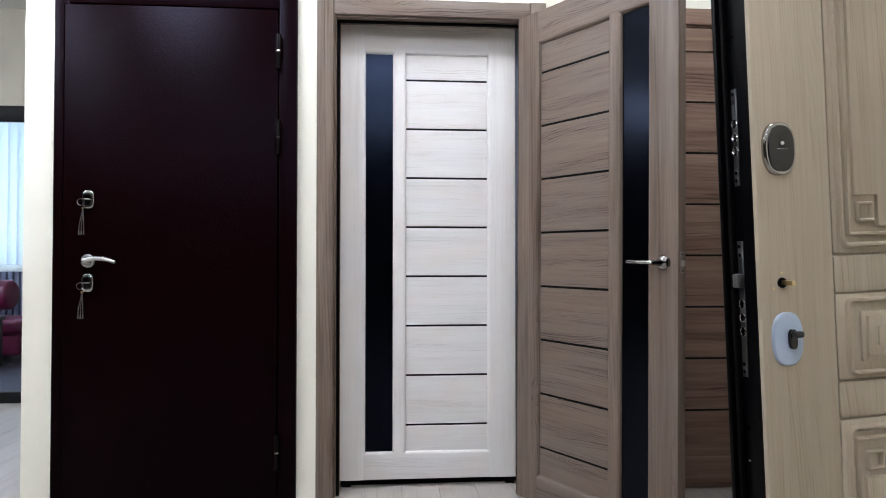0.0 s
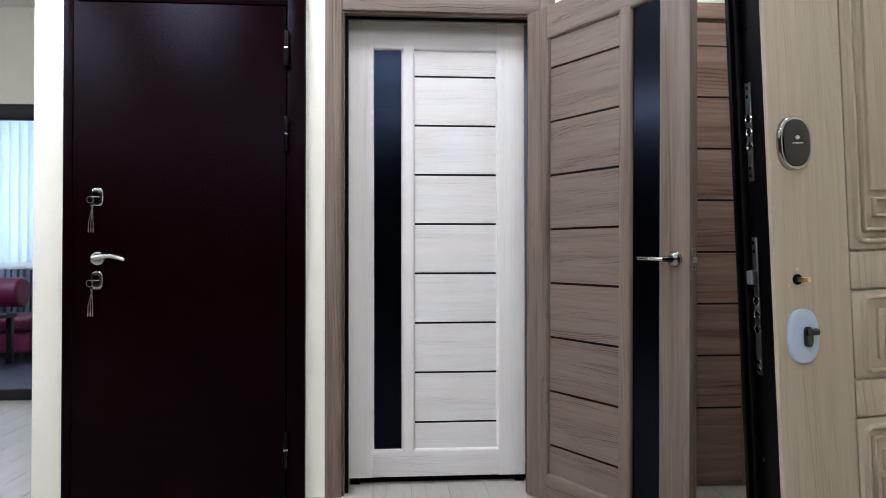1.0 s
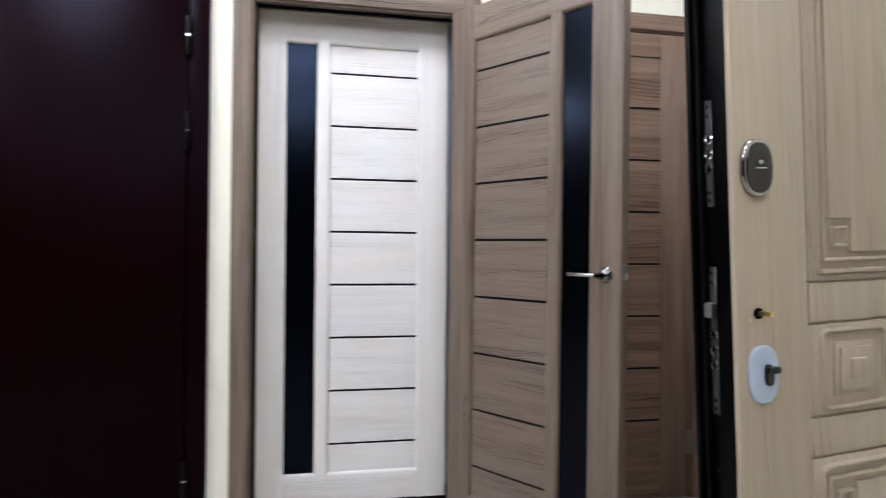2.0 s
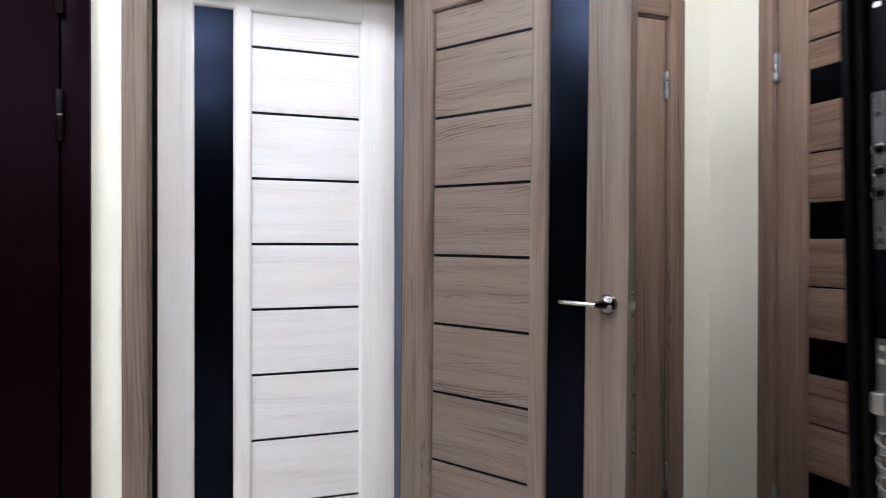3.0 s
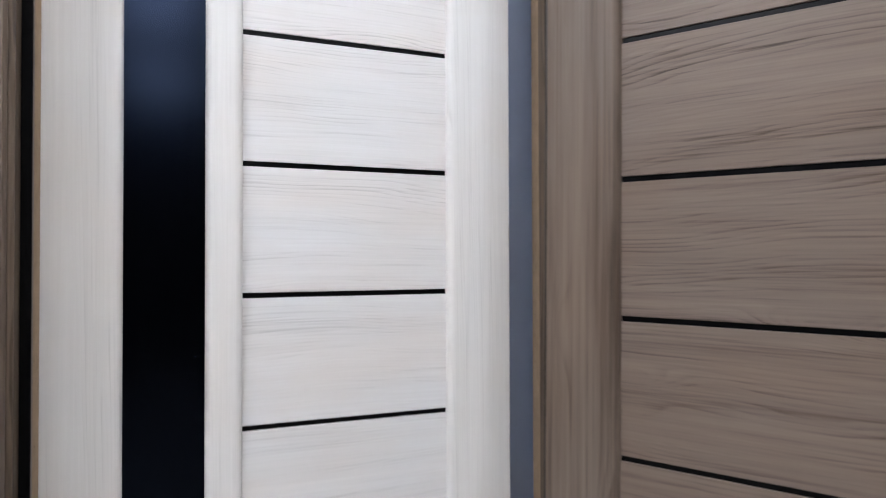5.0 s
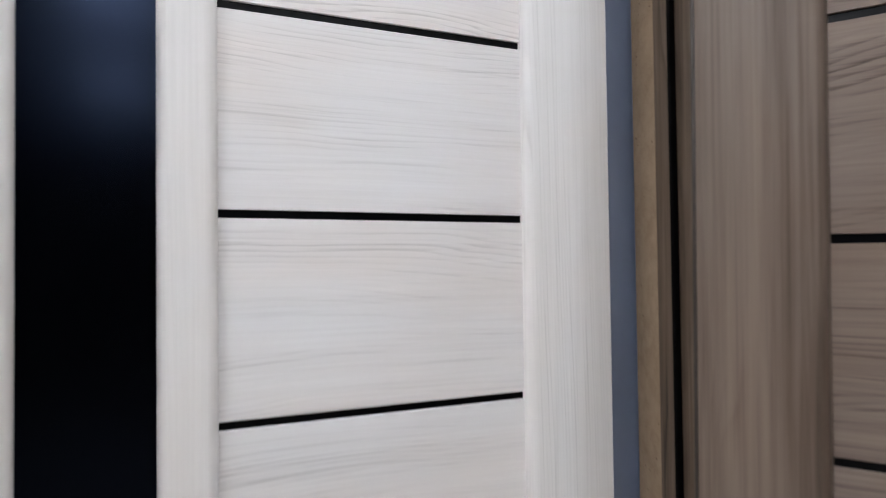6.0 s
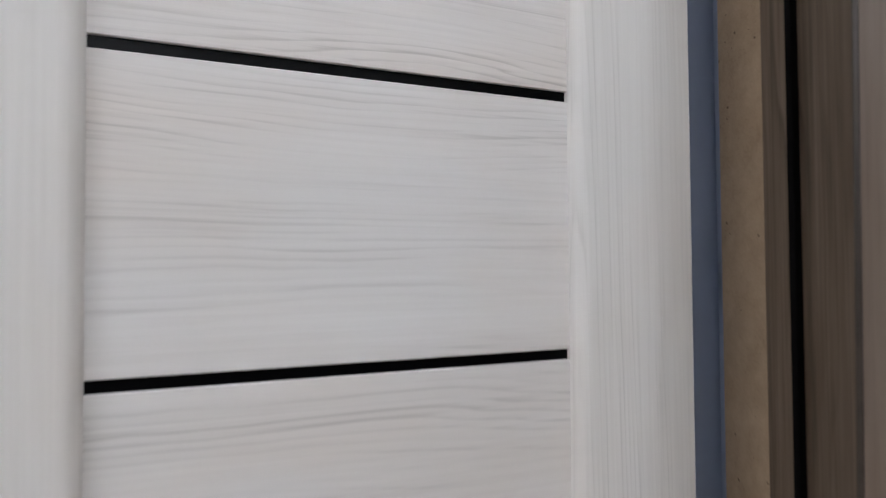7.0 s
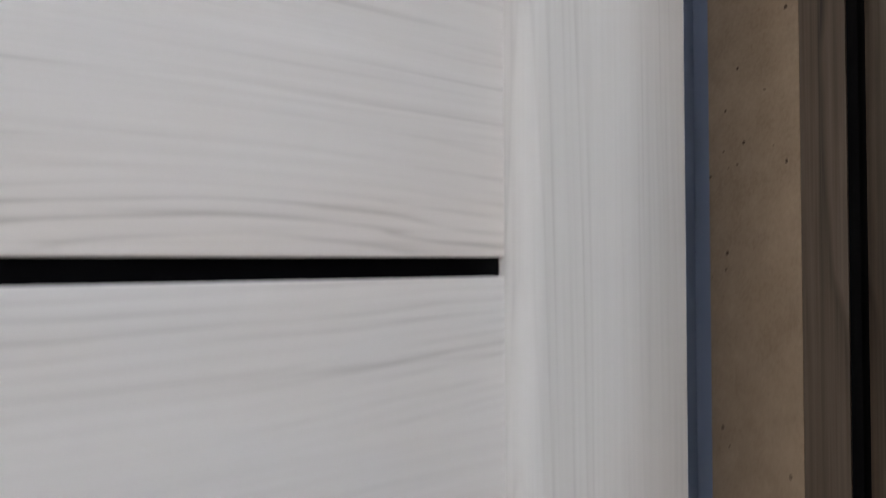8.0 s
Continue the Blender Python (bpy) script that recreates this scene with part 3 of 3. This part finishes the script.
# brown walnut door further along the wall, closed
bf = frame_set("door_frame", 0.708, 1.518, 1.992, -0.142, (BROWN_H, BROWN_V), "brown walnut door frame with flat casings", seal=False)
BB = [1.669 - 0.2203 * k for k in range(7)]
brown = thing("interior_door", pose(0, -0.135, 0), "closed brown walnut interior door with thin black inserts", "door", "sample door leaves")
part("lock_stile", box(0.711, 0.835, -0.004, 0.03, 0.02, 1.988, 0.003), BROWN_V, brown)
part("hinge_stile", box(1.385, 1.514, -0.004, 0.03, 0.02, 1.988, 0.003), BROWN_V, brown)
part("top_rail", box(0.8355, 1.3845, -0.004, 0.029, 1.888, 1.988, 0.003), BROWN_H, brown)
part("bottom_rail", box(0.8355, 1.3845, -0.004, 0.029, 0.02, 0.150, 0.003), BROWN_H, brown)
eb = [0.148] + sorted(BB) + [1.89]
for i, (a, b) in enumerate(zip(eb, eb[1:])):
    part("board", box(0.832, 1.388, 0.002, 0.026, a + (0.0045 if i else 0), b - 0.0045, 0.0006, 1), BROWN_H, brown)
for z in BB + [1.886]:
    part("insert", box(0.833, 1.3865, 0.005, 0.02, z - 0.006, z + 0.006 - (0.005 if z > 1.8 else 0)), SLOT, brown, "thin black insert strip")
for z in (0.25, 1.74):
    knuckle_hinge(brown, 1.516, -0.010, z, 0.050, 0.0072, -0.016)

# door in the side wall, closed, with black glass panes
SM = pose(1.72, 0.035, 0, 0, 0, -90)   # local x runs towards -y, local -y faces into the room
sf = frame_set("door_frame", 0.503, 1.31, 1.992, -0.002, (BROWN_H, BROWN_V), "brown walnut door frame on the side wall", seal=False, casing=0.072, m=SM)
sd = thing("interior_door", SM @ pose(0, 0.005, 0), "closed brown walnut door with black glass panes", "door", "sample door leaves")
part("hinge_stile", box(0.507, 0.630, -0.004, 0.034, 0.02, 1.988, 0.003), BROWN_V, sd)
part("lock_stile", box(1.17, 1.307, -0.004, 0.034, 0.02, 1.988, 0.003), BROWN_V, sd)
part("top_rail", box(0.6305, 1.1695, -0.004, 0.033, 1.90, 1.988, 0.003), BROWN_H, sd)
part("bottom_rail", box(0.6305, 1.1695, -0.004, 0.033, 0.02, 0.14, 0.003), BROWN_H, sd)
zs = [0.14, 0.27, 0.38, 0.545, 0.708, 0.824, 0.994, 1.153, 1.267, 1.434, 1.595, 1.704, 1.80, 1.90]
for a, b in zip(zs, zs[1:]):
    if (a, b) in ((0.27, 0.38), (0.708, 0.824), (1.153, 1.267), (1.595, 1.704)):
        part("pane", box(0.628, 1.172, 0.006, 0.014, a, b), BLACK_GLASS, sd, "black glass pane")
    else:
        part("board", box(0.628, 1.172, 0.001, 0.028, a + 0.003, b - 0.003, 0.004, 2), BROWN_H, sd)
part("core", box(0.629, 1.171, 0.0145, 0.027, 0.14, 1.90), SLOT, sd)
for z in (0.25, 1.743):
    knuckle_hinge(sd, 0.506, -0.012, z, 0.048, 0.0078, 0.016)

# ---- dark metal entrance door ----
dm = thing("metal_door", pose(0, 0, 0), "dark maroon powder-coated steel entrance door, closed", "door")
DF = -0.166
part("frame_post", box(-0.518, -0.447, DF, -0.02, FLOOR, 2.075, 0.003), POWDER, dm)
part("frame_post", box(-1.392, -1.335, DF, -0.02, FLOOR, 2.075, 0.003), POWDER, dm)
part("frame_head", box(-1.335, -0.518, DF, -0.02, 2.008, 2.075, 0.003), POWDER, dm)
part("leaf", box(-1.352, -0.523, DF - 0.004, -0.03, FLOOR + 0.012, 2.003, 0.003), POWDER, dm)
part("weather_lip", box(-1.3545, -1.3525, DF - 0.006, DF, FLOOR + 0.02, 2.0), POWDER, dm)
for z in (1.832, 1.484, 0.219):
    h = part("hinge", cyl((-0.5205, DF - 0.010, z - 0.073), (-0.5205, DF - 0.010, z + 0.069), 0.0098, seg=18, bevel=0.002), HINGE_BLACK, dm, "near-black barrel hinge")
    part("hinge_ring", cyl((-0.5205, DF - 0.010, z - 0.004), (-0.5205, DF - 0.010, z + 0.003), 0.0106, seg=18), CHROME, h, "bright steel washer")


def key_cover(z):
    c = part("key_cover", oval(-1.253, z, 0.048, 0.074, DF - 0.016, DF - 0.003, 0.006), CHROME, dm, "polished chrome keyhole cover")
    part("cover_flap", oval(-1.253, z, 0.030, 0.052, DF - 0.0195, DF - 0.014, 0.003), DARK_CHROME, c)
    part("key_head", box(-1.265, -1.241, DF - 0.034, DF - 0.019, z - 0.002, z + 0.002, 0.0008, 1), STEEL, c)
    ring = [(-1.265 + 0.013 * math.cos(a) - 0.008, DF - 0.030, z - 0.012 + 0.013 * math.sin(a)) for a in [2 * math.pi * i / 20 for i in range(21)]]
    part("key_ring", tube(ring, 0.0011, 6), STEEL, c, "thin steel key ring")
    part("tag_loop", cyl((-1.265, DF - 0.030, z - 0.032), (-1.265, DF - 0.030, z - 0.040), 0.005, seg=12), BRASS, c)
    for k, dx in enumerate((-0.011, -0.002, 0.007)):
        x = -1.269 + dx
        part("hanging_key", tube([(-1.265, DF - 0.028, z - 0.038), (x, DF - 0.026 - 0.001 * k, z - 0.10), (x - 0.001, DF - 0.025, z - 0.128)], 0.0013, 6), STEEL, c, "long thin steel key")
        part("key_tip", box(x - 0.003, x + 0.0008, DF - 0.027, DF - 0.024, z - 0.140, z - 0.124, 0.0005, 1), STEEL, c)


key_cover(1.226)
key_cover(0.898)
dh = part("door_handle", cyl((-1.253, DF - 0.003, 0.984), (-1.253, DF - 0.014, 0.984), 0.026, seg=36, bevel=0.003), STEEL, dm, "satin steel lever handle on a round rose")
part("rose_ring", cyl((-1.253, DF - 0.013, 0.984), (-1.253, DF - 0.018, 0.984), 0.017, seg=30, bevel=0.001), CHROME, dh)
part("neck", cyl((-1.253, DF - 0.014, 0.984), (-1.253, DF - 0.050, 0.984), 0.009, seg=18), CHROME, dh)
lv = bmesh.new()
cps = [(-1.255 + 0.118 * t, DF - 0.050 + 0.006 * t, 0.985 + 0.010 * math.sin(t * 3.0) - 0.008 * t * t) for t in [i / 8 for i in range(9)]]
for i, (a, b) in enumerate(zip(cps, cps[1:])):
    join(lv, cyl(a, b, 0.0095 - 0.0004 * i, 0.0095 - 0.0004 * (i + 1), 14))
part("lever", lv, STEEL, dh)
for i in range(7):
    x = -1.225 + 0.012 * i
    part("grip_rib", box(x, x + 0.005, DF - 0.056, DF - 0.044, 0.999 - 0.0011 * i, 1.0045 - 0.0012 * i, 0.001, 1), CHROME, dh)

# ---- open steel door with a beige carved panel ----
MW, MT = 0.93, 0.094
ME = pose(0.588, -1.771, 1.006, 0, -2.3, 8) @ pose(0, 0, -1.0)
me_ = thing("security_door", ME, "open black steel entrance door with beige carved ash panel", "door")
ZB, ZT = 0.034, 2.06
part("leaf_shell", box(0.006, MW, 0.011, MT - 0.012, ZB, ZT, 0.004), BLACK_STEEL, me_, "black painted steel leaf")
part("overlap_flange", box(-0.012, MW + 0.01, MT - 0.012, MT, ZB, ZT, 0.003), BLACK_STEEL, me_)
part("edge_seal", box(-0.004, 0.006, MT - 0.022, MT - 0.0125, ZB + 0.02, ZT - 0.02, 0.003), RUBBER, me_, "black rubber edge seal")
pn = part("wood_panel", box(0.0, MW, 0.0065, 0.011, ZB, ZT), BEIGE_V, me_, "beige ash film panel with routed squares")


def plate(x0, x1, z0, z1, r=0.003):
    part("raised_field", box(x0, x1, 0.0, 0.0085, z0, z1, r, 2), BEIGE_V, pn)


def plateau(name, outline, top, r=0.0025):
    """A raised flat area of any right-angled outline with softened front edges."""
    bm = bmesh.new()
    low = [bm.verts.new((x, 0.002, z)) for x, z in outline]
    high = [bm.verts.new((x, top, z)) for x, z in outline]
    n = len(outline)
    for i in range(n):
        bm.faces.new((low[i], low[(i + 1) % n], high[(i + 1) % n], high[i]))
    face = bm.faces.new(high)
    bm.faces.new(low[::-1])
    bmesh.ops.recalc_face_normals(bm, faces=bm.faces[:])
    bmesh.ops.bevel(bm, geom=face.edges[:], offset=r, segments=2, profile=0.5, affect="EDGES")
    part(name, bm, BEIGE_V, pn)


def moulding(x0, x1, z0, z1, w=0.011, r=0.014):
    part("moulding", rounded_ring(x0, x1, z0, z1, w, -0.009, 0.0012, r), BEIGE_V, pn)


L, R = 0.158, 0.778
plate(0.0, L - 0.0025, ZB, ZT, 0.0025)
plate(R + 0.004, MW, ZB, ZT, 0.0025)
for z0, z1 in ((0.910, 0.978), (0.677, 0.744)):
    plate(L, R, z0, z1)
for z0, z1 in ((0.748, 0.906),):
    plate(L, R, z0, z1)
    for k in range(3):
        x = 0.176 + 0.212 * k
        cz = (z0 + z1) / 2
        moulding(x, x + 0.156, z0 + 0.007, z1 - 0.007, 0.009, 0.016)
        for half, top in ((0.047, -0.006), (0.037, -0.0115), (0.018, -0.0165)):
            part("raised_square", box(x + 0.078 - half, x + 0.078 + half, top, 0.002, cz - half, cz + half, 0.0022, 2), BEIGE_V, pn)
for z0, z1 in ((0.982, 1.97), (0.10, 0.673)):
    plate(L, R, z0, z1)
    up = 1 if z0 > 0.9 else -1
    za, zb = (z0, z1) if up > 0 else (z1, z0)
    moulding(L + 0.010, R - 0.010, z0 + 0.010, z1 - 0.010, 0.011, 0.02)
    moulding(L + 0.026, R - 0.026, z0 + 0.032, z1 - 0.032, 0.008, 0.005)
    a, b = L + 0.045, R - 0.045
    plateau("raised_field", [(a, zb - up * 0.050), (a, za + up * 0.108), (a + 0.050, za + up * 0.108), (a + 0.050, za + up * 0.049),
                             (b - 0.050, za + up * 0.049), (b - 0.050, za + up * 0.108), (b, za + up * 0.108), (b, zb - up * 0.050)], -0.0075, 0.003)
    for x in (a + 0.004, b - 0.040):
        z = za + up * 0.077
        moulding(x, x + 0.038, z - 0.019, z + 0.019, 0.007, 0.003)
plate(L, R, ZB, 0.096)
plate(L, R, 1.974, ZT)

# covers on the panel
cx = 0.047
c1 = part("lock_cover", oval(cx, 1.177, 0.067, 0.097, -0.009, 0.001, 0.005, 2.5), RIM_CHROME, me_, "polished chrome oval lock cover")
part("cover_face", oval(cx, 1.177, 0.055, 0.084, -0.0115, -0.008, 0.002, 2.5), COVER_MIRROR_DARK, c1, "mirror-polished cover plate, darkened for the dim room it reflects")
part("cover_bar", box(cx - 0.009, cx + 0.012, -0.0120, -0.0112, 1.1755, 1.177), STEEL, c1)
part("cover_knob", cyl((cx, -0.011, 1.186), (cx, -0.0145, 1.186), 0.0035, seg=14), STEEL, c1)
c2 = part("lock_cover", oval(cx + 0.002, 0.832, 0.063, 0.097, -0.007, 0.001, 0.004, 2.5), WHITE_PLASTIC, me_, "pale bluish-grey oval lock cover")
cyl_b = oval(cx + 0.006, 0.832, 0.015, 0.036, -0.016, -0.008, 0.002, 2.6)
cb2 = part("cylinder_body", cyl_b, DARK_CHROME, c2)
part("thumb_turn", box(cx + 0.001, cx + 0.021, -0.025, -0.013, 0.835, 0.847, 0.004), BLACK_PLASTIC, c2, "black thumb turn")
part("spindle_hole", cyl((cx - 0.003, 0.0005, 0.934), (cx - 0.003, -0.0022, 0.934), 0.0095, seg=24), RUBBER, me_)
part("spindle", box(cx - 0.005, cx + 0.003, -0.028, 0.0, 0.930, 0.938, 0.0008, 1), BRASS, me_, "bare brass handle spindle")
for dx, dz in ((-0.018, -0.010), (0.0, 0.018), (0.016, -0.006)):
    part("screw_hole", cyl((cx - 0.003 + dx, 0.0, 0.934 + dz), (cx - 0.003 + dx, -0.0012, 0.934 + dz), 0.0022, seg=10), BRASS, me_)


def lock_plate(z0, z1, bolts, latch=None):
    p = part("lock_plate", box(0.0035, 0.0065, 0.0515, 0.0655, z0, z1, 0.0006, 1), PLATE_STEEL, me_, "long stainless lock face plate")
    for z in bolts:
        part("bolt", cyl((0.0045, 0.0585, z), (0.0028, 0.0585, z), 0.0070, seg=20, bevel=0.0008), DARK_CHROME, p)
        rg = [(0.0030, 0.0585 + 0.0079 * math.cos(a), z + 0.0079 * math.sin(a)) for a in [2 * math.pi * k / 18 for k in range(19)]]
        part("bolt_ring", tube(rg, 0.0009, 6), CHROME, p)
    for z in (z0 + 0.010, z0 + 0.024, z1 - 0.010, z1 - 0.026):
        part("screw", cyl((0.0045, 0.0585, z), (0.0022, 0.0585, z), 0.0036, seg=14), CHROME, p)
    if latch:
        part("latch_bolt", box(-0.010, 0.004, 0.050, 0.067, latch - 0.013, latch + 0.013, 0.003), HINGE_STEEL, p)


lock_plate(1.117, 1.300, (1.182, 1.208, 1.234))
lock_plate(0.757, 1.012, (0.842, 0.868, 0.894), 0.938)
for z in (0.66, 0.60, 1.40):
    part("edge_screw", cyl((0.0065, 0.0585, z), (0.0045, 0.0585, z), 0.0035, seg=12), DARK_CHROME, me_)

# ---- ceiling lamps ----
def ceiling_light(x, y, w):
    c = thing("ceiling_light", pose(x, y, CEIL), "unseen square white ceiling light with an opal shade, switched on", "lamp", "ceiling lamps")
    part("frame", box(-w / 2 - 0.02, w / 2 + 0.02, -w / 2 - 0.02, w / 2 + 0.02, -0.03, -0.0005, 0.004), PLASTER, c)
    part("diffuser", box(-w / 2, w / 2, -w / 2, w / 2, -0.085, -0.0305, 0.01), DIFFUSER, c, "glowing opal shade")
    return c


# added fill with no fixture seen: lamps at x 1.1, 0.75 and -4.4
LAMPS = ((-2.3, -0.95, 0.40), (-1.15, -0.86, 0.50), (0.25, -0.88, 0.33), (1.1, -1.1, 0.22), (-3.0, -1.95, 0.36), (0.75, -2.12, 0.28),
         (-0.15, -3.0, 0.37), (-1.25, -2.9, 0.26), (-2.4, -3.2, 0.30), (-0.15, -4.8, 0.42), (-1.9, -5.0, 0.30), (-4.4, 3.0, 0.5), (-4.6, 0.1, 0.5))
for x, y, w in LAMPS:
    ceiling_light(x, y, w)

# ---- waiting room ----
sofa = thing("sofa", pose(-4.54, 4.2, FLOOR), "red leather sofa with a bolster backrest on steel posts", "sofa")
part("seat_base", box(-0.95, 0.95, -0.36, 0.36, 0.07, 0.27, 0.03, 3), RED_LEATHER, sofa)
for x in (-0.635, 0.0, 0.635):
    part("seat_cushion", box(x - 0.312, x + 0.312, -0.38, 0.36, 0.272, 0.41, 0.045, 4), RED_LEATHER, sofa)
for x in (-0.62, 0.0, 0.29):
    w = 0.3 if x < 0.2 else 0.28
    part("bolster", cyl((x - w, 0.26, 0.625), (x + w, 0.26, 0.625), 0.155, seg=28, bevel=0.03), RED_LEATHER, sofa)
    part("post", cyl((x, 0.28, 0.40), (x, 0.28, 0.52), 0.014, seg=14), CHROME, sofa)
for x in (-0.85, 0.85):
    for y in (-0.30, 0.30):
        part("foot", cyl((x, y, 0.0), (x, y, 0.105), 0.02, seg=14), CHROME, sofa)

table = thing("coffee_table", pose(-4.08, 3.45, FLOOR), "low black coffee table beside the red sofa", "table")
part("tabletop", box(-0.45, 0.45, -0.25, 0.25, 0.43, 0.465, 0.006), BLACK_ALU, table)
for x in (-0.41, 0.41):
    for y in (-0.21, 0.21):
        part("leg", box(x - 0.025, x + 0.025, y - 0.025, y + 0.025, 0.0, 0.4295, 0.003), BLACK_ALU, table)

rad = thing("radiator", pose(-4.7, 5.1, FLOOR), "grey enamelled column radiator below the window", "radiator")
for i in range(26):
    x = -0.9 + i * 0.07
    part("column", box(x, x + 0.052, -0.05, 0.05, 0.13, 0.86, 0.012, 2), RADIATOR_GREY, rad)
part("pipe", cyl((-0.95, 0, 0.18), (1.0, 0, 0.18), 0.014), RADIATOR_GREY, rad)
for x in (-0.7, 0.7):
    part("foot", box(x - 0.02, x + 0.02, -0.04, 0.04, 0.0, 0.14), RADIATOR_GREY, rad)

vb = thing("vertical_blind", pose(-4.3, 4.98, 0), "pale vertical fabric blinds hanging before the bright window", "blind")
part("rail", box(-1.4, 0.35, -0.025, 0.025, CEIL - 0.05, CEIL - 0.0005, 0.004), PLASTER, vb)
slat = box(-0.055, 0.055, -0.001, 0.001, 0.95, CEIL - 0.05)
first = part("slat", slat, FABRIC, vb)
zc = (0.95 + CEIL - 0.05) / 2
first.matrix_basis = Matrix.Translation((-1.35, 0, zc)) @ pose(0, 0, 0, 0, 0, 28)
for i in range(1, 18):
    sl = new("slat", first.data)
    sl.parent = vb
    sl.matrix_basis = Matrix.Translation((-1.35 + 0.1 * i, 0, zc)) @ pose(0, 0, 0, 0, 0, 28 + 5 * math.sin(i * 2.3))

# ---- floor planks: laid one by one near the display wall, joined further off ----
floor_ob = bpy.data.objects["floor"]
W, LEN = 0.158, 1.28
mid = Vector(floor_ob["mid"])


def plank(length):
    bm = box(-W / 2 + 0.0006, W / 2 - 0.0006, -0.003, 0.004, -length / 2 + 0.0006, length / 2 - 0.0006, 0.0008, 1)
    me = bpy.data.meshes.new("plank")
    bm.to_mesh(me)
    bm.free()
    me.materials.append(PLANK)
    return me


whole, far_v, far_f = plank(LEN), [], []
for i in range(52):
    x = 1.72 - W * (i + 0.5)
    y_end = GP - 0.002 if x < -1.6 else 0.03
    y = -7.19 + ((i * 0.47) % 1.0) * LEN - LEN
    while y < y_end:
        a, b = max(y, -7.19), min(y + LEN, y_end)
        y += LEN
        if b - a < 0.03:
            continue
        if x > -3.2 and b > -2.4:
            p = new("plank", whole if abs(b - a - LEN) < 1e-4 else plank(b - a))
            p.parent = floor_ob
            p.matrix_basis = Matrix.Translation(Vector((x, (a + b) / 2, FLOOR - 0.004)) - mid) @ pose(0, 0, 0, 90, 0, 0)
        else:
            n = len(far_v)
            for dx, dy in ((-1, a), (1, a), (1, b), (-1, b)):
                far_v.append((x + dx * (W / 2 - 0.0006), dy + (0.0006 if dy == a else -0.0006), FLOOR))
            far_f.append((n, n + 1, n + 2, n + 3))
far = bpy.data.meshes.new("plank_field")
far.from_pydata(far_v, [], far_f)
far.materials.append(PLANK_Y)
field = tagged(new("plank_field", far), kind="stuff")
field.parent = floor_ob
field.location = -mid
